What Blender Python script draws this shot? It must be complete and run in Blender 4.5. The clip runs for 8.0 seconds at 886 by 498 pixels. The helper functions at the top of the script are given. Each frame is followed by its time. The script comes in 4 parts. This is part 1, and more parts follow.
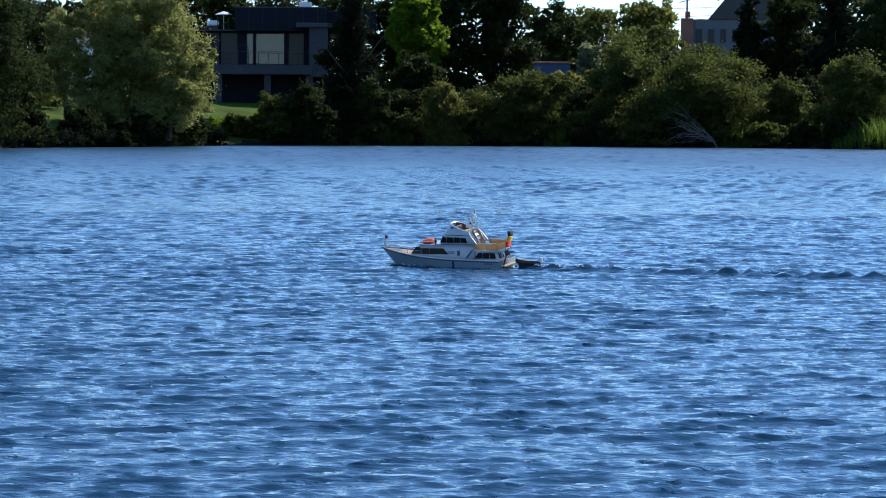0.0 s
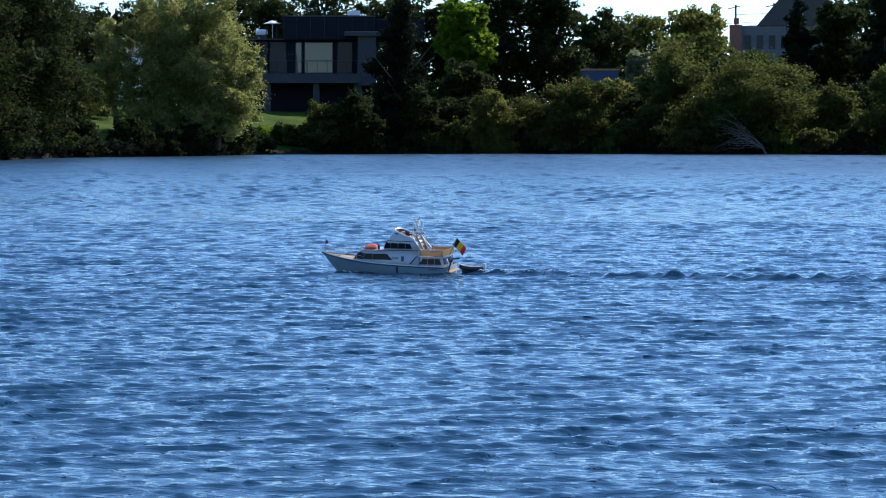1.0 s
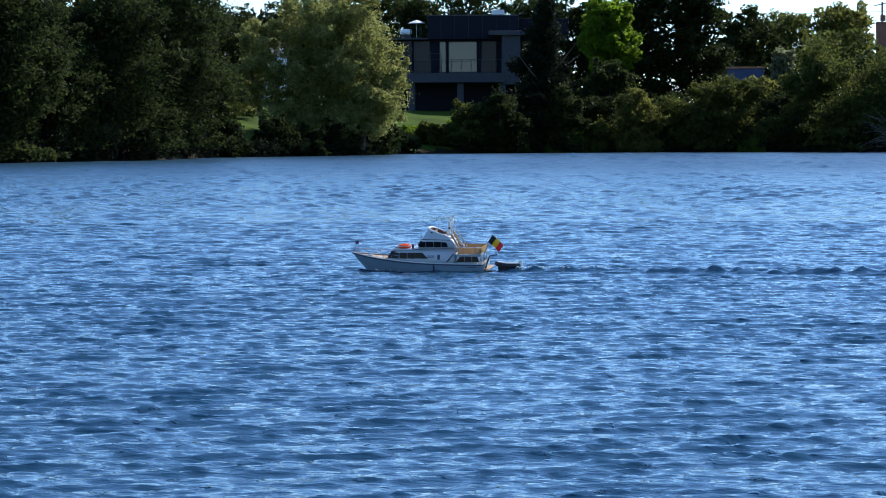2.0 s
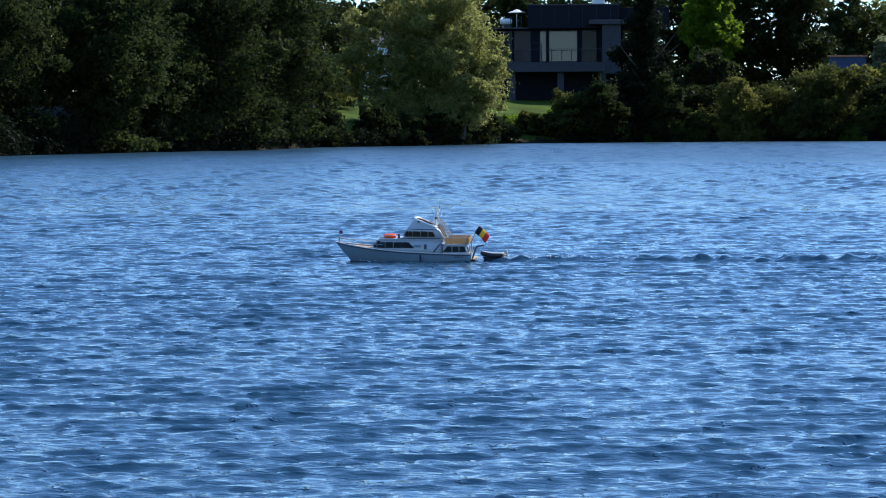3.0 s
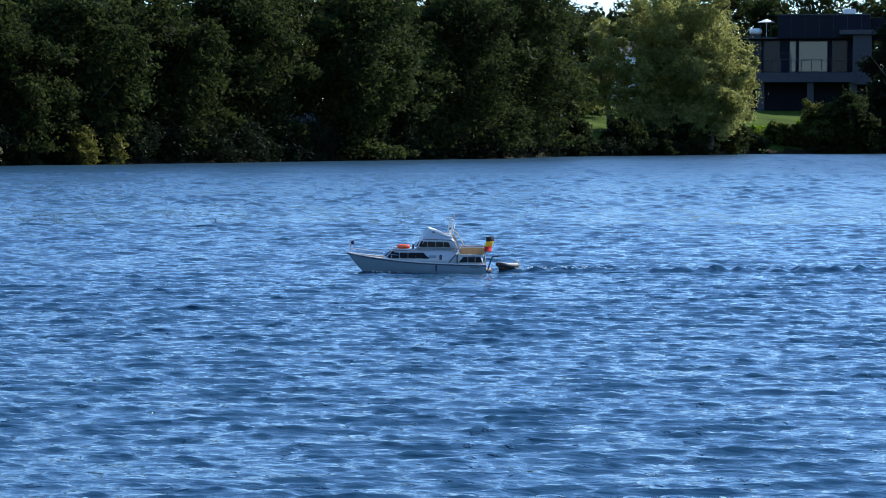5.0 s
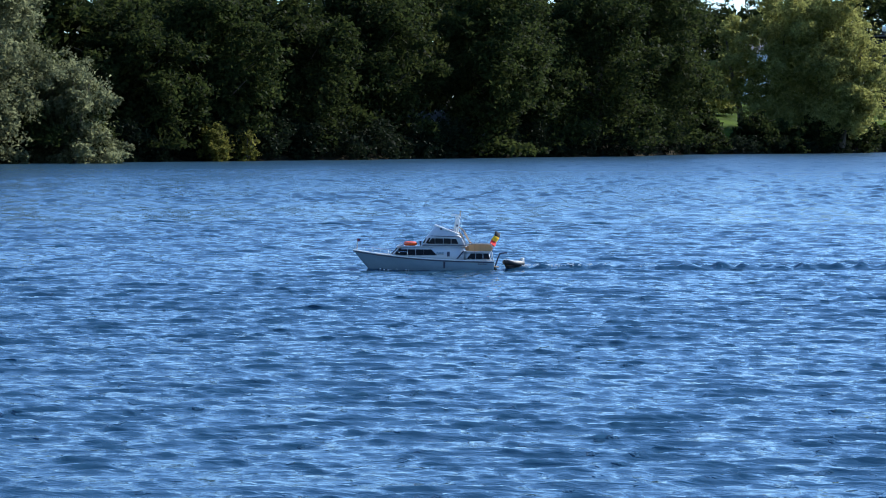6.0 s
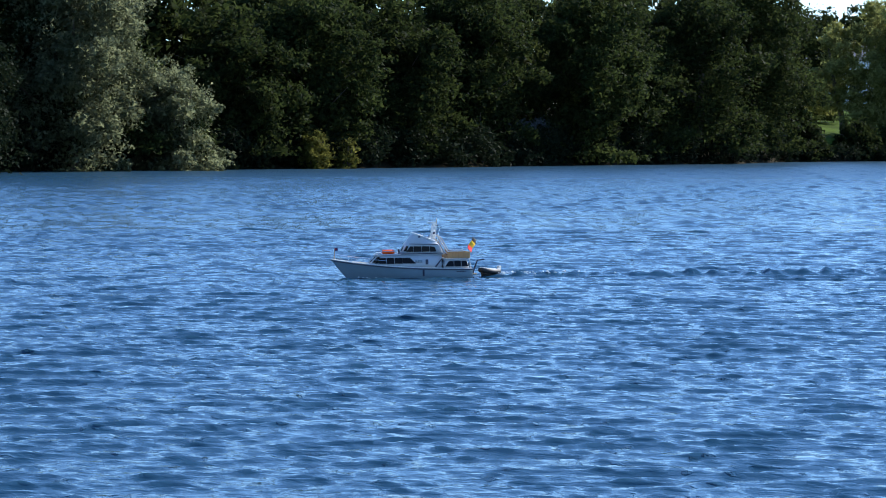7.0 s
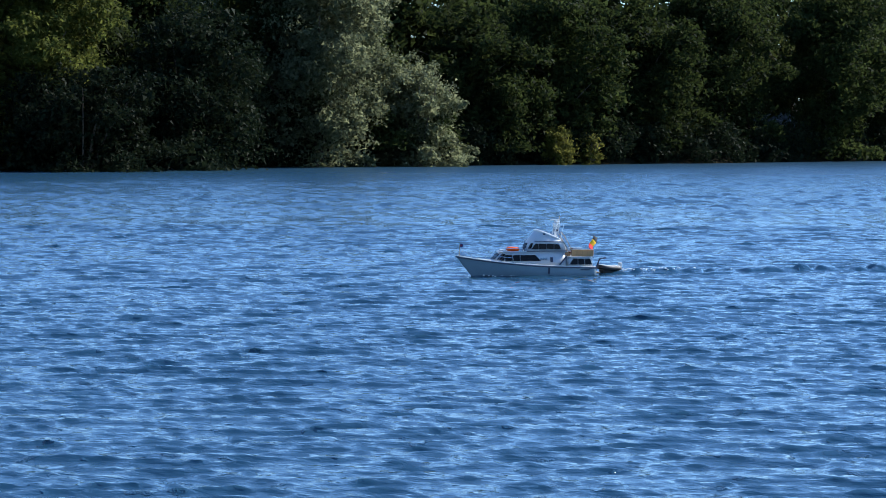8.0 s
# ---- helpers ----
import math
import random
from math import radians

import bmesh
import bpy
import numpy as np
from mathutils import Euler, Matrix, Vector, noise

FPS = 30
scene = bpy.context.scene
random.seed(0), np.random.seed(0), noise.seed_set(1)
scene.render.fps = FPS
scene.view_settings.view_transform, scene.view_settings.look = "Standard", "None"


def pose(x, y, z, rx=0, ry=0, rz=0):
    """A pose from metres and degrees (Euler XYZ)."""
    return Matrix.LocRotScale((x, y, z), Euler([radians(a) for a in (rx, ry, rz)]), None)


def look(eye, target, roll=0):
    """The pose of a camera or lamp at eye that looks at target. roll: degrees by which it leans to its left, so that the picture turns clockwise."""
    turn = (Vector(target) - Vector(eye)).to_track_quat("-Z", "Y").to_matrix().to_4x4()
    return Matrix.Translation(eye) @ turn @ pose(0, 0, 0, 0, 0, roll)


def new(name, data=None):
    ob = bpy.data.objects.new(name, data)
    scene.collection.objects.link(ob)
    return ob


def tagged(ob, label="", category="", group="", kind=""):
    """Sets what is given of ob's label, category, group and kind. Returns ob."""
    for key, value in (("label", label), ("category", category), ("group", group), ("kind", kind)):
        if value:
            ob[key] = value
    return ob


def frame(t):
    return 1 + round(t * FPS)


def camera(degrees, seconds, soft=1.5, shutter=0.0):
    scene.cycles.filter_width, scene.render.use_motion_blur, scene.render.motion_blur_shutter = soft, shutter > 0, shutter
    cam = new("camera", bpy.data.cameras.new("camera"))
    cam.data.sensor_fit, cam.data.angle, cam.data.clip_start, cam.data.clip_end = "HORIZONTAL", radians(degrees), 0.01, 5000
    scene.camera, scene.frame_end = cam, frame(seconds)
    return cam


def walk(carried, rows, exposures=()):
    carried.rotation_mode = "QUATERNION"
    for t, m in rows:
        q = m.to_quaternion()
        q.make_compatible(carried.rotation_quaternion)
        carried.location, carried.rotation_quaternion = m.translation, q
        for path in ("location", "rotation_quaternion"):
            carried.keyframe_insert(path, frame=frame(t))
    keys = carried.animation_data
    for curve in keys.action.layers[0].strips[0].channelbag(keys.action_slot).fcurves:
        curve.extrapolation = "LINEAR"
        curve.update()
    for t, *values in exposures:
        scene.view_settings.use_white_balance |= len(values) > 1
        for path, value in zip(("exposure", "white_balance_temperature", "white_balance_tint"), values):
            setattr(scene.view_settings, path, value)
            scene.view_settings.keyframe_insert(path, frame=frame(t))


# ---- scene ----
# ---------------------------------------------------------------- camera and its path
LENS = 18.0
EYE = 1.45
# seconds, yaw, pitch, roll: a hand-held pan that follows the boat
TURNS = [
    (0.0, 0.0, -2.535, -0.278), (0.5, 0.538, -2.477, -0.188), (1.0, 1.009, -2.375, -0.006), (1.5, 2.144, -2.308, 0.255),
    (2.0, 3.969, -2.389, 0.213), (2.2, 4.67, -2.468, 0.229), (3.5, 7.106, -2.616, 0.372), (4.0, 9.177, -2.516, 0.308),
    (4.2, 9.884, -2.457, 0.19), (5.3, 11.574, -2.403, -0.15), (5.5, 12.132, -2.418, -0.205), (6.0, 13.721, -2.457, -0.2),
    (6.5, 14.927, -2.382, -0.25), (7.0, 15.778, -2.311, -0.192), (7.2, 16.34, -2.325, -0.14), (7.5, 17.459, -2.342, -0.05),
    (7.7, 19.19, -2.37, -0.1), (7.8, 19.71, -2.385, -0.12), (7.9, 20.3, -2.4, -0.14), (8.0, 20.763, -2.409, -0.164),
]
cam = camera(LENS, 8.0, soft=1.0)
walk(cam, [(t, pose(0, 0, EYE, 0, 0, yaw) @ pose(0, 0, 0, 90 + pitch, 0, 0) @ pose(0, 0, 0, 0, 0, -roll)) for t, yaw, pitch, roll in TURNS],
     [(0.0, 0.36, 5800.0, 10.5), (8.0, 0.64, 5800.0, 10.5)])

# ---------------------------------------------------------------- sky, sun, exposure
SUN_AZ, SUN_EL = 40.0, 37.0     # degrees to the right of +y, degrees up
world = bpy.data.worlds.new("sky")
scene.world = world
world.use_nodes = True
wn = world.node_tree
sky = wn.nodes.new("ShaderNodeTexSky")
sky.sky_type = 'NISHITA'
sky.sun_disc = False
sky.sun_elevation, sky.sun_rotation = radians(SUN_EL), radians(SUN_AZ)
sky.air_density, sky.dust_density, sky.ozone_density = 0.95, 0.0, 6.0
wn.links.new(sky.outputs[0], wn.nodes["Background"].inputs[0])
wn.nodes["Background"].inputs[1].default_value = 0.15
sun_data = bpy.data.lights.new("sun", 'SUN')
sun_data.energy, sun_data.angle, sun_data.color = 5.0, radians(0.53), (1.0, 0.93, 0.80)
sun = new("sun", sun_data)
az, el = radians(SUN_AZ), radians(SUN_EL)
sun.matrix_world = look((0, 0, 60), (-60 * math.sin(az) * math.cos(el), -60 * math.cos(az) * math.cos(el), 60 - 60 * math.sin(el)))


# ---------------------------------------------------------------- materials
def mat(name, colour, rough=0.6, metal=0.0, grain=0.0, scale=20.0, bump=0.0, spec=0.5):
    """Plain surface with two scales of colour variation and a fine relief."""
    m = bpy.data.materials.new(name)
    m.use_nodes = True
    nt = m.node_tree
    b = nt.nodes["Principled BSDF"]
    b.inputs["Base Color"].default_value = (*colour, 1)
    b.inputs["Roughness"].default_value = rough
    b.inputs["Metallic"].default_value = metal
    b.inputs["Specular IOR Level"].default_value = spec
    if grain:
        co = nt.nodes.new("ShaderNodeTexCoord")
        n1, n2 = nt.nodes.new("ShaderNodeTexNoise"), nt.nodes.new("ShaderNodeTexNoise")
        n1.inputs["Scale"].default_value, n2.inputs["Scale"].default_value = scale, scale / 9
        n1.inputs["Detail"].default_value = 6
        add = nt.nodes.new("ShaderNodeMath")
        add.operation = 'ADD'
        ramp = nt.nodes.new("ShaderNodeMapRange")
        ramp.inputs["From Min"].default_value, ramp.inputs["From Max"].default_value = 0.6, 1.4
        ramp.inputs["To Min"].default_value, ramp.inputs["To Max"].default_value = 1 - grain, 1 + grain
        mul = nt.nodes.new("ShaderNodeMix")
        mul.data_type, mul.blend_type = 'RGBA', 'MULTIPLY'
        mul.inputs["Factor"].default_value = 1
        mul.inputs["A"].default_value = (*colour, 1)
        for n in (n1, n2):
            nt.links.new(co.outputs["Object"], n.inputs["Vector"])
        nt.links.new(n1.outputs["Fac"], add.inputs[0])
        nt.links.new(n2.outputs["Fac"], add.inputs[1])
        nt.links.new(add.outputs[0], ramp.inputs["Value"])
        nt.links.new(ramp.outputs[0], mul.inputs["B"])
        nt.links.new(mul.outputs["Result"], b.inputs["Base Color"])
        if bump:
            bp = nt.nodes.new("ShaderNodeBump")
            bp.inputs["Strength"].default_value, bp.inputs["Distance"].default_value = 0.6, bump
            nt.links.new(n1.outputs["Fac"], bp.inputs["Height"])
            nt.links.new(bp.outputs[0], b.inputs["Normal"])
    return m


def leaf_mat(name, dark, light, trans=0.35, rough=0.62, through_light=2.9):
    """Leaves: each one its own tint, some light passing through."""
    m = bpy.data.materials.new(name)
    m.use_nodes = True
    nt = m.node_tree
    b = nt.nodes["Principled BSDF"]
    out = nt.nodes["Material Output"]
    geo, info = nt.nodes.new("ShaderNodeNewGeometry"), nt.nodes.new("ShaderNodeObjectInfo")
    co, noi = nt.nodes.new("ShaderNodeTexCoord"), nt.nodes.new("ShaderNodeTexNoise")
    noi.inputs["Scale"].default_value = 0.7
    nt.links.new(co.outputs["Object"], noi.inputs["Vector"])
    a = nt.nodes.new("ShaderNodeMath")
    a.operation = 'MULTIPLY_ADD'
    a.inputs[1].default_value = 0.55
    nt.links.new(geo.outputs["Random Per Island"], a.inputs[0])
    c = nt.nodes.new("ShaderNodeMath")
    c.operation = 'MULTIPLY_ADD'
    c.inputs[1].default_value = 0.7
    c.inputs[2].default_value = -0.12
    nt.links.new(noi.outputs["Fac"], c.inputs[0])
    nt.links.new(c.outputs[0], a.inputs[2])
    mix = nt.nodes.new("ShaderNodeMix")
    mix.data_type = 'RGBA'
    mix.inputs["A"].default_value, mix.inputs["B"].default_value = (*dark, 1), (*light, 1)
    nt.links.new(a.outputs[0], mix.inputs["Factor"])
    hsv = nt.nodes.new("ShaderNodeHueSaturation")
    mr = nt.nodes.new("ShaderNodeMapRange")
    mr.inputs["To Min"].default_value, mr.inputs["To Max"].default_value = 0.85, 1.15
    nt.links.new(info.outputs["Random"], mr.inputs["Value"])
    nt.links.new(mr.outputs[0], hsv.inputs["Value"])
    nt.links.new(mix.outputs["Result"], hsv.inputs["Color"])
    nt.links.new(hsv.outputs[0], b.inputs["Base Color"])
    b.inputs["Roughness"].default_value = rough
    b.inputs["Specular IOR Level"].default_value = 0.03
    tr, ms = nt.nodes.new("ShaderNodeBsdfTranslucent"), nt.nodes.new("ShaderNodeMixShader")
    glow = nt.nodes.new("ShaderNodeHueSaturation")
    glow.inputs["Saturation"].default_value, glow.inputs["Value"].default_value = 1.0, through_light
    nt.links.new(hsv.outputs[0], glow.inputs["Color"])
    nt.links.new(glow.outputs[0], tr.inputs["Color"])
    ms.inputs[0].default_value = trans
    nt.links.new(b.outputs[0], ms.inputs[1])
    nt.links.new(tr.outputs[0], ms.inputs[2])
    nt.links.new(ms.outputs[0], out.inputs["Surface"])
    return m


def water_mat():
    m = bpy.data.materials.new("lake_water")
    m.use_nodes = True
    nt = m.node_tree
    b = nt.nodes["Principled BSDF"]
    b.inputs["Base Color"].default_value = (0.014, 0.048, 0.086, 1)
    b.inputs["Roughness"].default_value = 0.05
    b.inputs["IOR"].default_value = 1.333
    co = nt.nodes.new("ShaderNodeTexCoord")
    last = None
    for scale, stretch, dist in ((6.0, 0.34, 0.005), (16.0, 0.36, 0.010), (42.0, 0.5, 0.004)):
        mp, n, bp = nt.nodes.new("ShaderNodeMapping"), nt.nodes.new("ShaderNodeTexNoise"), nt.nodes.new("ShaderNodeBump")
        mp.inputs["Scale"].default_value = (stretch, 1, 1)
        mp.inputs["Rotation"].default_value = (0, 0, -0.17)
        n.inputs["Scale"].default_value, n.inputs["Detail"].default_value, n.inputs["Distortion"].default_value = scale, 4, 0.4
        bp.inputs["Distance"].default_value, bp.inputs["Strength"].default_value = dist, 1.0
        nt.links.new(co.outputs["Object"], mp.inputs["Vector"])
        nt.links.new(mp.outputs[0], n.inputs["Vector"])
        nt.links.new(n.outputs["Fac"], bp.inputs["Height"])
        if last:
            nt.links.new(last.outputs[0], bp.inputs["Normal"])
        last = bp
    # sparse patches of steep little ripples that catch the sun
    patch, fine = nt.nodes.new("ShaderNodeTexNoise"), nt.nodes.new("ShaderNodeTexNoise")
    patch.inputs["Scale"].default_value, patch.inputs["Detail"].default_value = 7.0, 2
    fine.inputs["Scale"].default_value, fine.inputs["Detail"].default_value = 95.0, 1
    cut, mul, bp = nt.nodes.new("ShaderNodeMapRange"), nt.nodes.new("ShaderNodeMath"), nt.nodes.new("ShaderNodeBump")
    cut.inputs["From Min"].default_value, cut.inputs["From Max"].default_value = 0.65, 0.68
    mul.operation = 'MULTIPLY'
    bp.inputs["Distance"].default_value, bp.inputs["Strength"].default_value = 0.021, 1.0
    for n in (patch, fine):
        nt.links.new(co.outputs["Object"], n.inputs["Vector"])
    nt.links.new(patch.outputs["Fac"], cut.inputs["Value"])
    # the open lake is ruffled by the wind, the water near the bank is smoother
    far, rg = nt.nodes.new("ShaderNodeVectorMath"), nt.nodes.new("ShaderNodeMapRange")
    far.operation = 'LENGTH'
    nt.links.new(co.outputs["Object"], far.inputs[0])
    rg.inputs["From Min"].default_value, rg.inputs["From Max"].default_value = 30.0, 120.0
    rg.inputs["To Min"].default_value, rg.inputs["To Max"].default_value = 0.04, 0.34
    nt.links.new(far.outputs["Value"], rg.inputs["Value"])
    nt.links.new(rg.outputs[0], b.inputs["Roughness"])
    nt.links.new(cut.outputs[0], mul.inputs[0])
    nt.links.new(fine.outputs["Fac"], mul.inputs[1])
    nt.links.new(mul.outputs[0], bp.inputs["Height"])
    nt.links.new(last.outputs[0], bp.inputs["Normal"])
    nt.links.new(bp.outputs[0], b.inputs["Normal"])
    return m


WATER = water_mat()
GRASS = mat("grass", (0.055, 0.085, 0.010), 0.95, grain=0.5, scale=3.0, bump=0.05, spec=0.05)
# darker ground, for below the wood and low along the water's edge
SOIL = mat("dark_bank_soil", (0.022, 0.018, 0.01), 0.95, grain=0.5, scale=3.0, bump=0.05, spec=0.05)
BARK = mat("bark", (0.09, 0.07, 0.05), 0.9, grain=0.4, scale=8.0, bump=0.02)
DEADWOOD = mat("dead_wood", (0.17, 0.145, 0.125), 0.9, grain=0.3, scale=9.0)
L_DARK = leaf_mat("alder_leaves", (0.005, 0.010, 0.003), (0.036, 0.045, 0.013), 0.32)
# the same alder leaves in a lighter colour that stands in for sunlight
L_SUNLIT = leaf_mat("sun_toned_alder_leaves", (0.010, 0.015, 0.004), (0.058, 0.066, 0.020), 0.34)
L_WILLOW = leaf_mat("willow_leaves", (0.050, 0.056, 0.015), (0.224, 0.221, 0.069), 0.40)
L_SILVER = leaf_mat("silver_willow_leaves", (0.033, 0.040, 0.020), (0.178, 0.188, 0.099), 0.4)
L_BUSH = leaf_mat("bush_leaves", (0.017, 0.024, 0.005), (0.089, 0.096, 0.022), 0.36)
L_BRIGHT = leaf_mat("fresh_leaves", (0.036, 0.063, 0.004), (0.092, 0.132, 0.009), 0.45)
L_YELLOW = leaf_mat("yellowing_leaves", (0.043, 0.046, 0.009), (0.112, 0.109, 0.026), 0.4)
# conifer needles; also the near-black that paints shade on waterside growth
L_CONIFER_SHADE = leaf_mat("needle_and_shade_leaves", (0.005, 0.008, 0.004), (0.017, 0.024, 0.011), 0.15)
L_REED = leaf_mat("reed_blades", (0.033, 0.056, 0.007), (0.079, 0.106, 0.017), 0.45)


# ---------------------------------------------------------------- small mesh helpers
def mesh_of(name, verts, faces, material, smooth=False):
    me = bpy.data.meshes.new(name)
    me.from_pydata([tuple(v) for v in verts], [], [tuple(f) for f in faces])
    me.materials.append(material)
    if smooth:
        me.polygons.foreach_set("use_smooth", [True] * len(me.polygons))
    me.update()
    return me


def part(name, bm, material, parent, label="", smooth=False):
    """Links a bmesh as one mesh object under a thing or a part."""
    me = bpy.data.meshes.new(name)
    bmesh.ops.recalc_face_normals(bm, faces=bm.faces[:])
    bm.to_mesh(me)
    bm.free()
    me.materials.append(material)
    if smooth:
        me.polygons.foreach_set("use_smooth", [True] * len(me.polygons))
    ob = new(name, me)
    ob.parent = parent
    return tagged(ob, label=label)


def box(x0, x1, y0, y1, z0, z1, bevel=0.0, bm=None):
    bm = bm or bmesh.new()
    vs = bmesh.ops.create_cube(bm, size=1)["verts"]
    for v in vs:
        v.co = ((x0 + x1) / 2 + v.co.x * (x1 - x0), (y0 + y1) / 2 + v.co.y * (y1 - y0), (z0 + z1) / 2 + v.co.z * (z1 - z0))
    if bevel:
        es = list({e for v in vs for e in v.link_edges})
        bmesh.ops.bevel(bm, geom=es, offset=bevel, segments=2, affect='EDGES', profile=0.5)
    return bm


def rod(points, radii, sides=8, bm=None):
    """A tapering round rod along points."""
    bm = bm or bmesh.new()
    rings = []
    pts = [Vector(p) for p in points]
    for i, p in enumerate(pts):
        d = (pts[min(i + 1, len(pts) - 1)] - pts[max(i - 1, 0)]).normalized()
        u = d.cross(Vector((0, 1, 0.01))).normalized()
        w = d.cross(u)
        r = radii[i] if isinstance(radii, (list, tuple)) else radii
        rings.append([bm.verts.new(p + (u * math.cos(a) + w * math.sin(a)) * r) for a in [2 * math.pi * k / sides for k in range(sides)]])
    for a, b in zip(rings, rings[1:]):
        for k in range(sides):
            bm.faces.new((a[k], a[(k + 1) % sides], b[(k + 1) % sides], b[k]))
    bm.faces.new(rings[0][::-1])
    bm.faces.new(rings[-1])
    return bm


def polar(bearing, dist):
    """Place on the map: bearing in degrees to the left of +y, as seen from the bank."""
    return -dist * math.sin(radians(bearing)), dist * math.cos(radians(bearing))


# ---------------------------------------------------------------- ground and water
SHORE = [(-40, 150), (-20, 165), (-9, 185), (-6, 192), (0, 198), (4.5, 190), (6.2, 176), (8.8, 165), (9.8, 152), (12.7, 142), (15.4, 130), (20.6, 118), (29.8, 101), (40, 90), (60, 75)]
SHORE_B, SHORE_D = [s[0] for s in SHORE], [s[1] for s in SHORE]


def shore(b):
    return float(np.interp(b, SHORE_B, SHORE_D))


def ground_height(x, y):
    d = np.hypot(x, y)
    b = np.degrees(np.arctan2(-x, y))
    edge = np.interp(b, SHORE_B, SHORE_D)
    past = d - edge
    far = np.interp(past, [-12, -2, 0.3, 2.5, 12, 30, 60, 400], [-2.2, -0.8, 0.05, 0.6, 1.7, 3.2, 3.6, 4.5])
    near = np.interp(y, [-40, 0, 2.0, 3.5, 9], [0.6, 0.25, 0.1, -0.4, -2.2])
    side = np.interp(np.abs(b), [62, 80], [0, 1])
    lake = np.where(y < 9, near, -2.2)
    h = np.where(np.abs(b) > 62, np.maximum(lake, np.interp(d, [60, 75], [-2.2, 0.5]) * side - 2.2 * (1 - side)), np.maximum(lake, far))
    return h + 0.12 * np.sin(x * 0.31) * np.cos(y * 0.27) * (h > 0.2)


def build_ground():
    def axis(lo, hi, step, reach):
        a = list(np.arange(lo, hi, step))
        s, up, dn = step, [hi], [lo]
        while up[-1] < reach:
            s *= 1.25
            up.append(up[-1] + s)
            dn.append(dn[-1] - s)
        return np.array(dn[:0:-1] + a + up)
    xs, ys = axis(-75, 60, 1.2, 2500), axis(-6, 230, 1.2, 2500)
    X, Y = np.meshgrid(xs, ys)
    Z = ground_height(X, Y)
    n = len(xs)
    verts = np.stack([X, Y, Z], -1).reshape(-1, 3)
    i = (np.arange(len(ys) - 1)[:, None] * n + np.arange(n - 1)[None, :]).ravel()
    faces = np.stack([i, i + 1, i + n + 1, i + n], 1)
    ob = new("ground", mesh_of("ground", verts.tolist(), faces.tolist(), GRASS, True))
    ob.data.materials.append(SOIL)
    mid = verts[faces].mean(1)
    bear = np.degrees(np.arctan2(-mid[:, 0], mid[:, 1]))
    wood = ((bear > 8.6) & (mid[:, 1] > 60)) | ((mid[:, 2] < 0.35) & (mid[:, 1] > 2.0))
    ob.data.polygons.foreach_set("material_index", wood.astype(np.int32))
    tagged(ob, "grassy lake bank sloping up from the water", "ground", kind="structure")


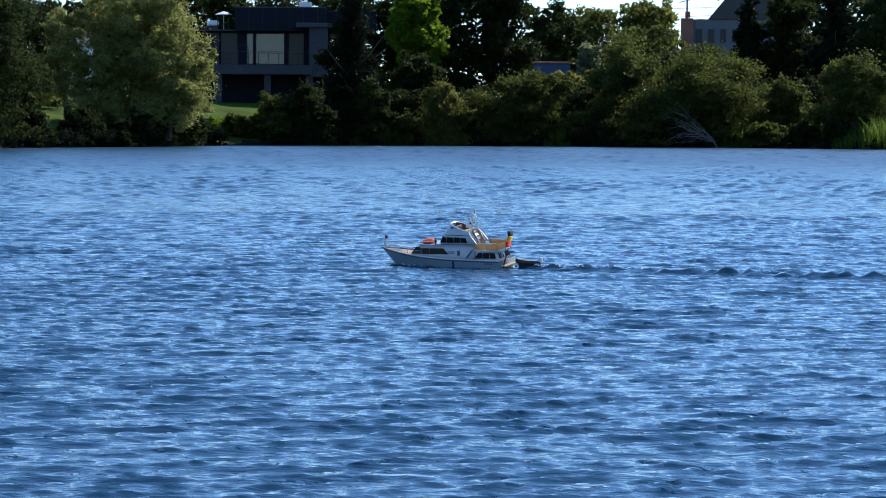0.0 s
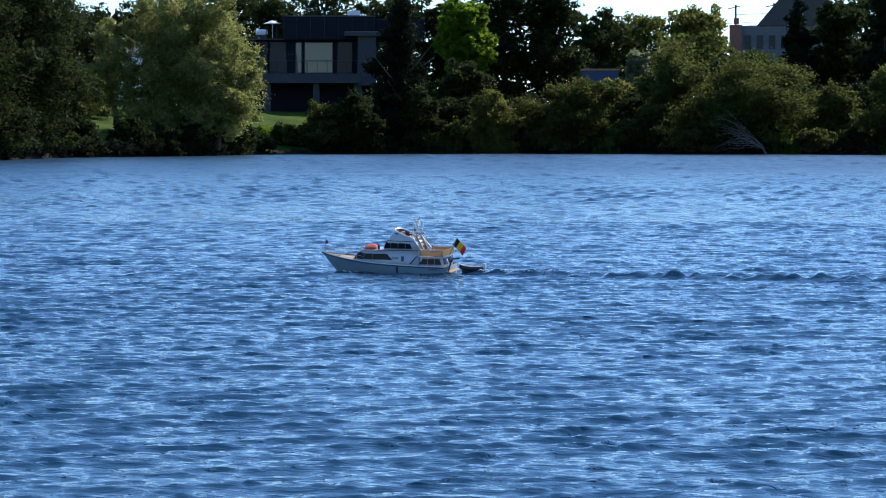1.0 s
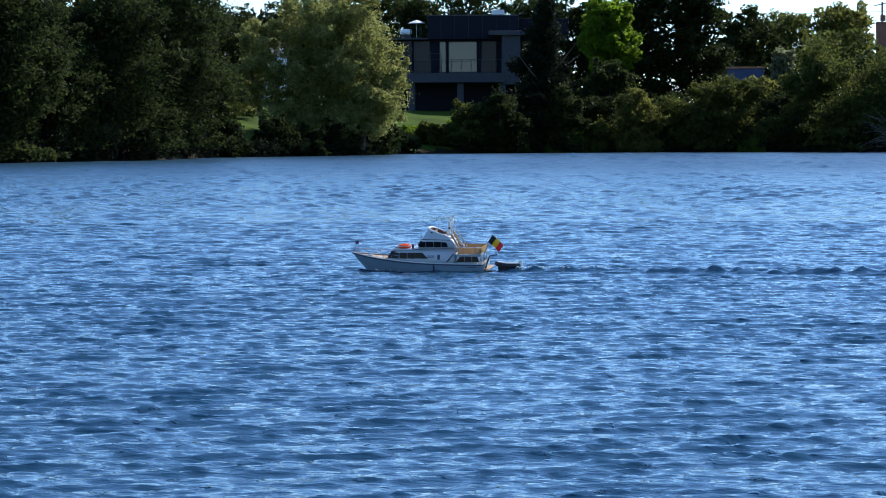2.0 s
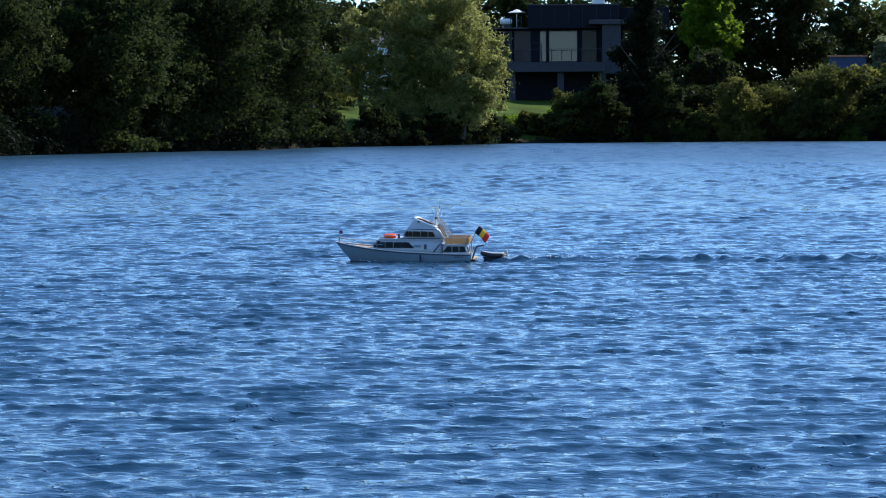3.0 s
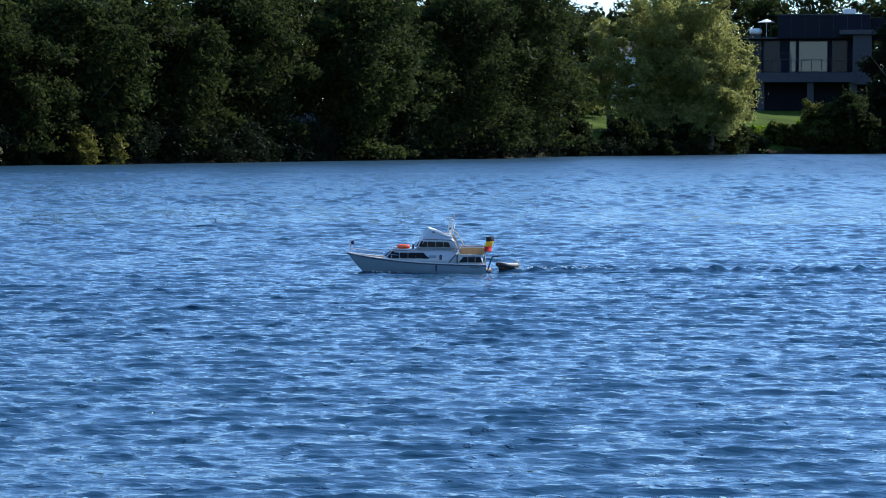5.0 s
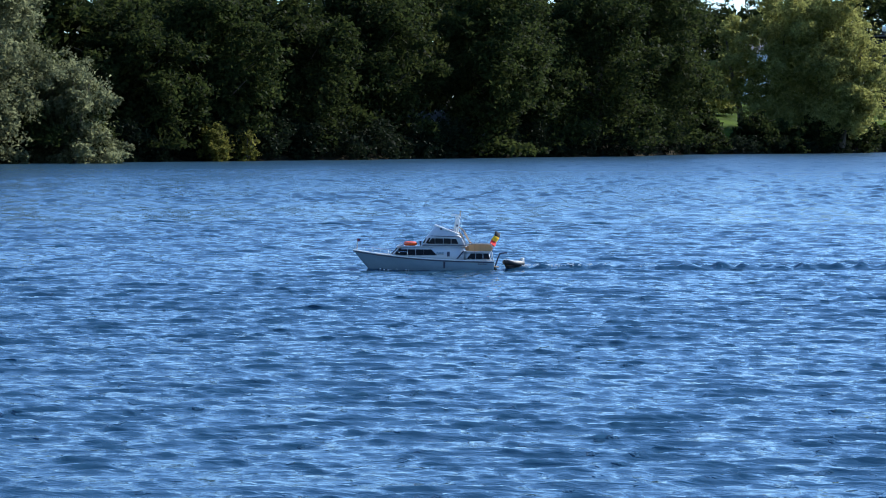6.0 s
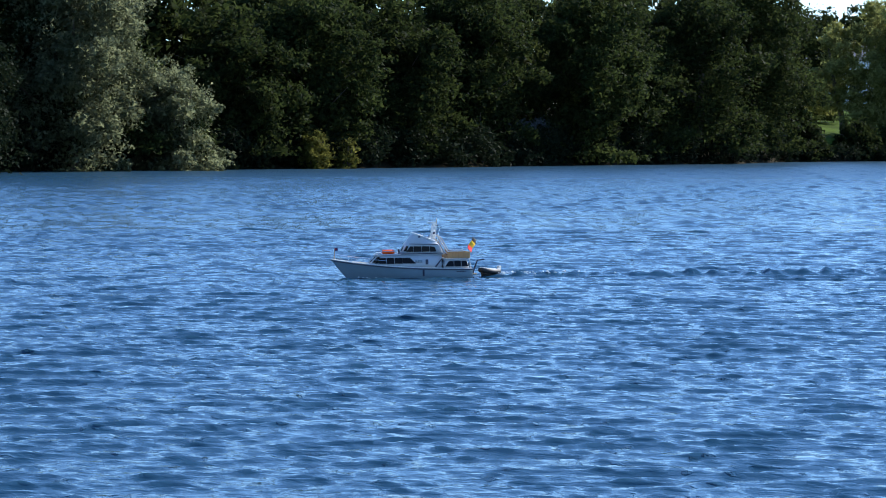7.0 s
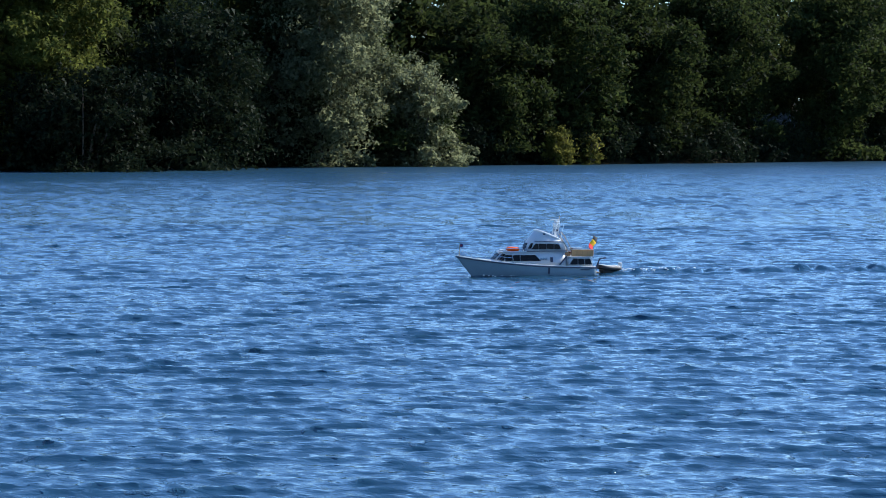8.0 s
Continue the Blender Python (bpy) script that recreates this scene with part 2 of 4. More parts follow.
def build_water():
    """One sheet over the whole lake, finest where the boat runs: short-crested wind waves with peaked crests."""
    bear = np.concatenate([np.arange(-85, -10.5, 1.5), np.arange(-10.5, 31.5, 0.08), np.arange(31.5, 86, 1.5)])
    dist = [1.2]
    while dist[-1] < 225:
        r = dist[-1]
        dist.append(r + (0.4 if r < 9.5 else 0.034 if r < 16 else max(0.035, 0.0016 * r) if r < 46 else 0.0038 * r))
    dist = np.array(dist)
    xs, ys = bear, dist
    Bm, D = np.meshgrid(np.radians(bear), dist)
    X, Y = -D * np.sin(Bm), D * np.cos(Bm)
    sx = D * np.gradient(np.radians(bear))[None, :]
    sy = np.gradient(dist)[:, None] * np.ones_like(X)
    Z, DX, DY = np.zeros_like(X), np.zeros_like(X), np.zeros_like(X)
    rng = np.random.RandomState(4)

    def add(lam, ang, amp, weight=1.0):
        kx, ky = 2 * math.pi / lam * math.cos(ang), 2 * math.pi / lam * math.sin(ang)
        step = np.maximum(sx * abs(math.cos(ang)), sy * abs(math.sin(ang)))
        fade = np.clip(2.4 - 3.2 * step / lam, 0, 1) * weight
        ph = kx * X + ky * Y + rng.rand() * 6.28
        sn = 1.5 * amp * fade * np.sin(ph)
        Z[:] += amp * fade * np.cos(ph)
        DX[:] -= math.cos(ang) * sn
        DY[:] -= math.sin(ang) * sn

    # wind ripples and short waves
    for k in range(90):
        lam = 0.07 * (0.6 / 0.07) ** rng.rand()
        add(lam, radians(-80) + rng.normal(0, 0.42 if lam < 0.22 else 0.3), 0.0058 * lam * (0.4 + 1.2 * rng.rand()) * (1.2 if lam < 0.22 else 0.46))
    edge = np.interp(np.degrees(Bm), SHORE_B, SHORE_D)
    # longer chop, which stands up more over the open lake
    for k in range(46):
        lam = 0.3 * (2.4 / 0.3) ** rng.rand()
        w = np.exp(-(np.log(lam / (0.0095 * D)) / 0.5) ** 2) * np.clip((D - 22) / 40, 0, 1) * np.clip((edge - D) / 25, 0.12, 1)
        add(lam, radians(-82) + rng.normal(0, 0.7), 0.0105 * lam * (0.5 + rng.rand()), w)
    gust = 0.95 + 0.12 * np.sin(X * 0.21 + 1.3 * np.sin(Y * 0.13)) * np.sin(Y * 0.17 + 0.6)
    Z *= gust
    n = len(xs)
    verts = np.stack([X + DX, Y + DY, Z], -1).reshape(-1, 3)
    i = (np.arange(len(ys) - 1)[:, None] * n + np.arange(n - 1)[None, :]).ravel()
    faces = np.stack([i, i + 1, i + n + 1, i + n], 1)
    me = bpy.data.meshes.new("water")
    me.vertices.add(len(verts))
    me.vertices.foreach_set("co", verts.ravel())
    me.loops.add(faces.size)
    me.loops.foreach_set("vertex_index", faces.ravel().astype(np.int32))
    me.polygons.add(len(faces))
    me.polygons.foreach_set("loop_start", np.arange(0, faces.size, 4, dtype=np.int32))
    me.polygons.foreach_set("use_smooth", np.ones(len(faces), dtype=bool))
    me.materials.append(WATER)
    me.update(calc_edges=True)
    ob = new("water", me)
    return tagged(ob, "blue lake water with small wind ripples", "water", kind="structure")


build_ground()
water = build_water()


# ---------------------------------------------------------------- trees and bushes
def leaves(name, lobes, count, size, material, parent, seed, droop=0.0, clump=0.2):
    """A crown of single leaves in many clumps spread over lobes (x, y, z, rx, ry, rz)."""
    rng = np.random.RandomState(seed)
    L = np.array(lobes, dtype=float)
    wgt = (L[:, 3] * L[:, 5]) ** 1.0
    per = np.maximum((wgt / wgt.sum() * count).astype(int), 20)
    cs, big = [], []
    for lobe, n in zip(L, per):
        k = max(int(n / 45), 5)
        d = rng.normal(size=(k, 3))
        d /= np.linalg.norm(d, axis=1)[:, None]
        rad = rng.uniform(0.45, 1.02, (k, 1)) ** 0.6
        cen = d * rad
        pick = rng.randint(0, k, n)
        o = rng.normal(size=(n, 3)) * clump * rng.uniform(0.5, 1.2, (k, 1))[pick]
        o[:, 2] *= 0.75
        if droop:
            o[:, 2] -= droop * np.abs(rng.normal(size=n)) * 0.5
        cs.append(lobe[:3] + (cen[pick] + o) * lobe[3:])
        heart = max(int(n * 0.35), 6)
        d = rng.normal(size=(heart, 3))
        d *= 0.68 * rng.rand(heart, 1) ** 0.33 / np.linalg.norm(d, axis=1)[:, None]
        cs.append(lobe[:3] + d * lobe[3:])
        big += [1.0] * n + [1.55] * heart
    c = np.concatenate(cs)
    big = np.array(big)[:, None][c[:, 2] > 0.02]
    c = c[c[:, 2] > 0.02]
    n = len(c)
    nor = rng.normal(size=(n, 3)) + np.array([0, 0, 0.7])
    nor /= np.linalg.norm(nor, axis=1)[:, None]
    u = np.cross(nor, rng.normal(size=(n, 3)))
    if droop:
        u = u * 0.4 + np.array([0, 0, -1.0])
    u /= np.linalg.norm(u, axis=1)[:, None]
    w = np.cross(nor, u)
    s = size * rng.uniform(0.55, 1.35, (n, 1)) * big
    wide = 0.4 if droop else 0.6
    v = np.stack([c - u * s - w * s * wide, c - u * s + w * s * wide, c + u * s], 1).reshape(-1, 3)
    me = bpy.data.meshes.new(name)
    me.vertices.add(3 * n)
    me.vertices.foreach_set("co", v.ravel())
    me.loops.add(3 * n)
    me.loops.foreach_set("vertex_index", np.arange(3 * n, dtype=np.int32))
    me.polygons.add(n)
    me.polygons.foreach_set("loop_start", np.arange(0, 3 * n, 3, dtype=np.int32))
    me.materials.append(material)
    me.update(calc_edges=True)
    ob = new(name, me)
    ob.parent = parent
    return ob


def trunk(parent, h, r, seed, spread, forks=5):
    rng = random.Random(seed)
    bm = bmesh.new()
    lean = rng.uniform(-0.05, 0.05)
    rod([(0, 0, -0.5), (lean * h * 0.3, 0, h * 0.3), (lean * h * 0.7, 0.1, h * 0.65), (lean * h, 0, h * 0.92)], [r * 1.3, r, r * 0.6, r * 0.15], 8, bm)
    for k in range(forks):
        a, z = rng.uniform(0, 6.28), h * rng.uniform(0.18, 0.6)
        e = spread * rng.uniform(0.5, 0.85)
        rod([(lean * z, 0, z), (math.cos(a) * e * 0.5, math.sin(a) * e * 0.5, z + h * 0.12), (math.cos(a) * e, math.sin(a) * e, z + h * rng.uniform(0.15, 0.3))], [r * 0.5, r * 0.3, r * 0.08], 6, bm)
    part("trunk", bm, BARK, parent)


def tree(name, b, dist, top, w, material, label, seed, base=0.12, count=9000, size=0.16, droop=0.0, levels=6, category="tree", shape="egg", clump=0.2):
    """A tree or bush at a bearing and distance; its tip at the height top, w wide, its crown starting at base of its height."""
    x, y = polar(b, dist)
    z = max(float(ground_height(np.array([x]), np.array([y]))[0]), 0.0) - 0.05
    h = top - z
    ob = new(name)
    ob.matrix_world = pose(x, y, z)
    rng = random.Random(seed)
    ls = []
    for k in range(levels):
        f = (k + 0.5) / levels
        if shape == "egg":
            prof = math.sin(math.pi * (0.22 + 0.66 * f)) ** 0.7
        elif shape == "cone":
            prof = 1.0 - 0.8 * f
        else:
            prof = math.sqrt(max(1.0 - (f * 0.95) ** 2.2, 0.05))
        r = w / 2 * prof
        cz = h * (base + (1 - base) * f)
        rz = h * (1 - base) / levels * 1.1
        cz = min(cz, h - rz * 0.95)
        ls.append((0, 0, cz, r * 0.72, r * 0.72, rz))
        turn = rng.uniform(0, 6.28)
        for j in range(7):
            a = turn + j * 0.898 + rng.uniform(-0.5, 0.5)
            off, lr = r * rng.uniform(0.5, 0.88), r * rng.uniform(0.18, 0.42)
            ls.append((off * math.cos(a), off * math.sin(a), min(cz + rng.uniform(-0.6, 0.6) * rz, h - lr * 0.7), lr, lr, min(lr * rng.uniform(0.6, 0.95), rz)))
    if category == "tree":
        trunk(ob, h * 0.85, 0.013 * h + 0.04, seed, w / 2)
    else:
        bm = bmesh.new()
        for k in range(7):
            a, e = k * 0.9 + rng.random(), w * rng.uniform(0.15, 0.35)
            rod([(0.1 * math.cos(a), 0.1 * math.sin(a), -0.3), (e * 0.5 * math.cos(a), e * 0.5 * math.sin(a), h * 0.4), (e * math.cos(a), e * math.sin(a), h * 0.75)], [0.05, 0.035, 0.01], 5, bm)
        part("stems", bm, BARK, ob)
    leaves("crown", ls, count, size, material, ob, seed, droop, clump)
    return tagged(ob, label, category)


# ---------------------------------------------------------------- the far bank
# the wooded bank: alders in two staggered rows
rnd = random.Random(11)
b, k = 9.5, 0
while b < 33:
    d = shore(b)
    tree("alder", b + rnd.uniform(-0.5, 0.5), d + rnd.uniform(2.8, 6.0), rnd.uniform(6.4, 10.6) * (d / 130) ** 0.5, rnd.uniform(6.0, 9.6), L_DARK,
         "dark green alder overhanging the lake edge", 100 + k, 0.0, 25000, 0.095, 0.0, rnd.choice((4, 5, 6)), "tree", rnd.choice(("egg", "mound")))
    # every third back tree has leaves coloured lighter as if sunlit
    tree("alder", b + 0.9 + rnd.uniform(-0.4, 0.4), d + rnd.uniform(8, 12), rnd.uniform(9.2, 12.0) * (d / 130) ** 0.5, rnd.uniform(7, 9.5), L_DARK if k % 3 else L_SUNLIT,
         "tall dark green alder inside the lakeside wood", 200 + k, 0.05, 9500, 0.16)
    b += rnd.uniform(1.4, 2.3) * 130 / d
    k += 1
tree("alder", 22.4, 124.5, 11.0, 8.0, L_DARK, "tall dark green alder inside the lakeside wood", 290, 0.0, 12000, 0.15)
# the sunlit willow by the lawn
def willow():
    """A broad willow: several leaning stems, each with its own plume of fine leaves, open towards the lawn at its foot."""
    x, y = polar(6.45, 180)
    z = float(ground_height(np.array([x]), np.array([y]))[0])
    ob = new("willow")
    ob.matrix_world = pose(x, y, z - 0.05, 0, 0, 6.45)
    # plumes: across, depth, height, width, height of the plume
    plumes = [(3.2, -0.4, 5.8, 2.4, 3.0), (2.3, 0.8, 8.3, 2.2, 1.9), (-0.3, -0.2, 7.6, 2.7, 2.3), (-1.9, 0.6, 6.6, 1.9, 1.7), (-3.8, -0.2, 5.2, 2.0, 2.0), (4.3, -0.6, 2.7, 1.7, 1.9),
              (1.3, -1.6, 4.6, 2.4, 2.1), (1.9, -1.4, 2.2, 2.6, 1.8), (-1.2, -1.3, 2.2, 2.5, 2.0), (-3.1, -0.8, 2.9, 1.5, 1.4), (3.2, -1.2, 1.4, 2.0, 1.3), (0.2, -1.6, 1.2, 2.6, 1.2), (-1.6, -1.4, 4.4, 2.0, 1.6), (-4.9, 0.2, 3.2, 1.5, 1.7), (0.6, 1.8, 4.6, 3.2, 3.2), (-4.4, 0.5, 6.9, 1.2, 1.1), (5.0, 0.6, 4.4, 1.1, 1.4)]
    rng = random.Random(31)
    ls = []
    for px, py, pz, pw, ph in plumes:
        ls.append((px, py, pz, pw * 0.72, pw * 0.72, ph * 0.75))
        for j in range(11):
            a, e, q = rng.uniform(0, 6.28), rng.uniform(-0.75, 1.0), rng.uniform(0.22, 0.42)
            f = math.sqrt(max(1 - e * e, 0.12)) * 0.78
            ls.append((px + pw * f * math.cos(a), py + pw * f * math.sin(a), max(pz + ph * e * 0.82, 0.5), pw * q, pw * q, pw * q * 0.8))
    for k, (tx, lean) in enumerate(((-3.6, -0.9), (-1.5, 0.3), (0.8, 0.4), (2.6, 1.0))):
        part("trunk", rod([(tx, 0, -0.5), (tx + lean * 0.3, 0.1, 2.0), (tx + lean, 0, 4.6), (tx + lean * 1.4, 0.2, 7.2)], [0.24, 0.19, 0.12, 0.03], 7), BARK, ob)
    leaves("crown", ls, 92000, 0.078, L_WILLOW, ob, 31, 0.0, 0.2)
    tagged(ob, "broad round willow with pale olive leaves at the water", "tree")


willow()
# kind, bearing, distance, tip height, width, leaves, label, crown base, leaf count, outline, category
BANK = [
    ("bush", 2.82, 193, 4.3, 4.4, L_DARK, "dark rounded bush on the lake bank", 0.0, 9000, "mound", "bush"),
    ("tree", 1.87, 198, 11.8, 6.8, L_CONIFER_SHADE, "slim dark ivy-clad tree behind the bank", 0.0, 14000, "cone", "tree"),
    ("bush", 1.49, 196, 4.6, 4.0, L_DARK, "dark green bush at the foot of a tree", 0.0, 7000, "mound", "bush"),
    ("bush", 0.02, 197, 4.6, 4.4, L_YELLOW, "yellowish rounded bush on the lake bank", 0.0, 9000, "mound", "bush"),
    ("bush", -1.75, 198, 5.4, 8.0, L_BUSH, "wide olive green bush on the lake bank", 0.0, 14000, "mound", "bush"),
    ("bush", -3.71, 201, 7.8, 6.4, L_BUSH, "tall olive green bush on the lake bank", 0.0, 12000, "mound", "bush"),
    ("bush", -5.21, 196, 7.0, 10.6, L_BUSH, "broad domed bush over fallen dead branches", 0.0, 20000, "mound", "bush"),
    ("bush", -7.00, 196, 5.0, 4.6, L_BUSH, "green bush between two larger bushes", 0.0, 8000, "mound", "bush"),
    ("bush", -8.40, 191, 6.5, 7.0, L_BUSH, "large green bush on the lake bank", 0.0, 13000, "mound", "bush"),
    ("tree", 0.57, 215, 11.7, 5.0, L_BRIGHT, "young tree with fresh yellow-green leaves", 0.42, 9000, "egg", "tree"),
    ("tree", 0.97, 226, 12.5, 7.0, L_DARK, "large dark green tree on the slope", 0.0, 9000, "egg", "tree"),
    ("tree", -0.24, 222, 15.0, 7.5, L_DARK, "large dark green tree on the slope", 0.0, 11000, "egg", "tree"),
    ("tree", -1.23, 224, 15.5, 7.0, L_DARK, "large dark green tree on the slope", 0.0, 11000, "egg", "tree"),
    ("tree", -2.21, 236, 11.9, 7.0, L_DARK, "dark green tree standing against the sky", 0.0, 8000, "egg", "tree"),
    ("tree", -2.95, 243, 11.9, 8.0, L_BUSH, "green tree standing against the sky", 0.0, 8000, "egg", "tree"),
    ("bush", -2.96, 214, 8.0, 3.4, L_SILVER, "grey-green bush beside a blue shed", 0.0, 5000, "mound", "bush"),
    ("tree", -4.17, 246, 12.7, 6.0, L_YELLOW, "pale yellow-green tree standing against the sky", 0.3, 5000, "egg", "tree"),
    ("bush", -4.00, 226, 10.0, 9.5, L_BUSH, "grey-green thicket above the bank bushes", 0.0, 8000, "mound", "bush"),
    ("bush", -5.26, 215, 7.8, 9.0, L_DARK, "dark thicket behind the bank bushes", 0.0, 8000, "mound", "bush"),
    ("conifer", -6.20, 226, 12.0, 5.2, L_CONIFER_SHADE, "dark conifer beside a brick building", 0.0, 11000, "cone", "tree"),
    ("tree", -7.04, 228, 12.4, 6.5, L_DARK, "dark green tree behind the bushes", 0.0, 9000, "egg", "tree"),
    ("conifer", -7.95, 222, 13.5, 6.5, L_CONIFER_SHADE, "dark conifer behind the bushes", 0.0, 11000, "cone", "tree"),
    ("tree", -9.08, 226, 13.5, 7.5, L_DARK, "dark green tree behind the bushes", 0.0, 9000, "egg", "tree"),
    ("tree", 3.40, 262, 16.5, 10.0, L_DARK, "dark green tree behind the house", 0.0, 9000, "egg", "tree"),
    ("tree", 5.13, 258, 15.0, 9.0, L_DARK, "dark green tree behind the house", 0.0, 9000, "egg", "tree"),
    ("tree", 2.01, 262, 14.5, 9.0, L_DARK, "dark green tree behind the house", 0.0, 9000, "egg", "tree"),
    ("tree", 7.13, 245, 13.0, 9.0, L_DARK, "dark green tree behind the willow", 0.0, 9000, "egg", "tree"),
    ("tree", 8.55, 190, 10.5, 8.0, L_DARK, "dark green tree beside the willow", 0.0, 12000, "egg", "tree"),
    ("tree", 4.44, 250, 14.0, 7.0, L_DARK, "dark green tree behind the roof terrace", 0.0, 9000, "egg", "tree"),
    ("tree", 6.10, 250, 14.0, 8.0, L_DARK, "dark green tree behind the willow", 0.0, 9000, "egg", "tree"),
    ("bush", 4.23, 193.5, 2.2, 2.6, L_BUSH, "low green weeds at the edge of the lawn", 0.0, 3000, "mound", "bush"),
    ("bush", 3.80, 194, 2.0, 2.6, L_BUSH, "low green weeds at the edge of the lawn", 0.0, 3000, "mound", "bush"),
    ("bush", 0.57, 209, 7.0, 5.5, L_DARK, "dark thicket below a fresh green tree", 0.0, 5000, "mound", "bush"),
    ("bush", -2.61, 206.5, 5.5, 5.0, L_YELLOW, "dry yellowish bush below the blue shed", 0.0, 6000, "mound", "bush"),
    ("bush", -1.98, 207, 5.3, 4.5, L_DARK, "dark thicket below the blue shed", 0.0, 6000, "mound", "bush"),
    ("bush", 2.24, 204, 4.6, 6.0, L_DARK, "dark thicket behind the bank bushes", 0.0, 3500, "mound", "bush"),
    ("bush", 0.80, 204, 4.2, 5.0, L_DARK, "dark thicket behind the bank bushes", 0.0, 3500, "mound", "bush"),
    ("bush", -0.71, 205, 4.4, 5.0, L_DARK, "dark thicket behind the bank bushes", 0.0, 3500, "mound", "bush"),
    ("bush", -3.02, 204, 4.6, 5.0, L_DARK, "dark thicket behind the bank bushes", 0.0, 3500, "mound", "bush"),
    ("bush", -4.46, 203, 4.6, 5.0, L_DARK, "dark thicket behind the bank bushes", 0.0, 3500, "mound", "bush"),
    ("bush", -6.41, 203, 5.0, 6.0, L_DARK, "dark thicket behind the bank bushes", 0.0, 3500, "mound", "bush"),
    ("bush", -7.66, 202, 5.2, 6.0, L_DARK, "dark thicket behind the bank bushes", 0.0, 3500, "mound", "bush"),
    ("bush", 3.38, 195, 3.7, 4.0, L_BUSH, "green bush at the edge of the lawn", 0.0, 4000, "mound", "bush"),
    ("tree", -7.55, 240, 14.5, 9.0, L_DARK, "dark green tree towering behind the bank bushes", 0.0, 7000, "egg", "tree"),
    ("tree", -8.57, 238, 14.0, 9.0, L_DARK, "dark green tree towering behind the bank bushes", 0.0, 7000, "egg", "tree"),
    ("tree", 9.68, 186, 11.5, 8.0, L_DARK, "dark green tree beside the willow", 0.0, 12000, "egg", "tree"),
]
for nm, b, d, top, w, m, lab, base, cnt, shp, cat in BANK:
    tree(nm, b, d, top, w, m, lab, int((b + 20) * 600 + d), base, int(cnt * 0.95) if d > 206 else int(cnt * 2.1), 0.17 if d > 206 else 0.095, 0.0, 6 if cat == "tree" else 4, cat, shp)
# low growth along the water on the grassy part of the bank
rnd = random.Random(21)
for k, b in enumerate([8.49, 7.41, 6.79, 6.10, 5.41, 4.76] + [3.35 - 0.82 * i for i in range(15)]):
    tree("bush", b + rnd.uniform(-0.1, 0.1), shore(b) + rnd.uniform(0.6, 1.5), rnd.uniform(1.5, 2.5) + (0.5 if k < 5 else 0.0), rnd.uniform(2.6, 3.8), L_DARK if k < 6 or k % 3 else L_BUSH,
         "low dark bush hanging over the water", 400 + k, 0.0, 3600, 0.1, 0.0, 3, "bush", "mound")
# two bushes whose near-black leaves put the hollow's shade into colour
tree("bush", 28.1, 100.0, 3.9, 7.0, L_CONIFER_SHADE, "bush hanging over the water, darkened as shade", 75, 0.0, 14000, 0.085, 0.0, 4, "bush", "mound")
tree("bush", 26.0, 105.0, 6.4, 7.5, L_CONIFER_SHADE, "tall bush hanging over the water, darkened as shade", 76, 0.0, 18000, 0.085, 0.0, 4, "bush", "mound")
# rough weeds on the lawn
for k in range(9):
    b, d = 3.55 + 0.13 * k + rnd.uniform(-0.05, 0.05), 193.5 + rnd.uniform(0, 9)
    wx, wy = polar(b, d)
    tree("weeds", b, d, float(ground_height(np.array([wx]), np.array([wy]))[0]) + rnd.uniform(0.5, 1.1), rnd.uniform(1.6, 2.6), L_BRIGHT if k % 3 else L_YELLOW,
         "rough green weeds on the lawn", 500 + k, 0.0, 1500, 0.07, 0.0, 3, "bush", "mound")
# silvery willows at the edge of the wood
tree("silver_willow", 23.3, 112.6, 10.4, 7.0, L_SILVER, "tall willow with silvery grey leaves hanging over water", 71, 0.0, 42000, 0.075, 0.0, 6, clump=0.16)
tree("silver_willow", 21.3, 115.4, 4.6, 4.4, L_SILVER, "low rounded willow with silvery grey leaves", 72, 0.0, 20000, 0.065, 0.0, 4, "bush", "mound", 0.16)
tree("tree", 29.08, 102.5, 8.4, 6.5, L_BUSH, "sunlit green tree above a dark hollow", 73, 0.1, 26000, 0.085)
tree("bush", 30.6, 101.0, 4.6, 4.0, L_BUSH, "sunlit green bush beside a dark hollow", 77, 0.0, 9000, 0.085, 0.0, 4, "bush", "mound")
tree("bush", 18.4, 122.4, 1.65, 1.8, L_YELLOW, "low wispy yellowish bush at the water", 74, 0.0, 3200, 0.06, 0.0, 3, "bush", "egg", 0.3)
tree("bush", 17.75, 123.6, 1.35, 1.4, L_YELLOW, "low wispy yellowish bush at the water", 78, 0.0, 2200, 0.06, 0.0, 3, "bush", "egg", 0.3)


def undergrowth():
    """Low leaves that hang over the water's edge, too many to count; their near-black colour stands in for shade."""
    ls = []
    rng = random.Random(8)
    b = -11.0
    while b < 34:
        if not 3.6 < b < 4.6:
            d = shore(b)
            tall = rng.uniform(1.1, 2.3) * (1.0 if b > 8.5 else 0.5)
            x, y = polar(b, d + rng.uniform(-0.3, 1.0))
            ls.append((x, y, tall * 0.45, 0.9, 0.9, tall * 0.6))
        b += 0.32
    ob = leaves("undergrowth", ls, 60000, 0.08, L_CONIFER_SHADE, None, 9)
    tagged(ob, "undergrowth hanging over the water's edge, darkened as shade", "undergrowth", kind="stuff")


undergrowth()


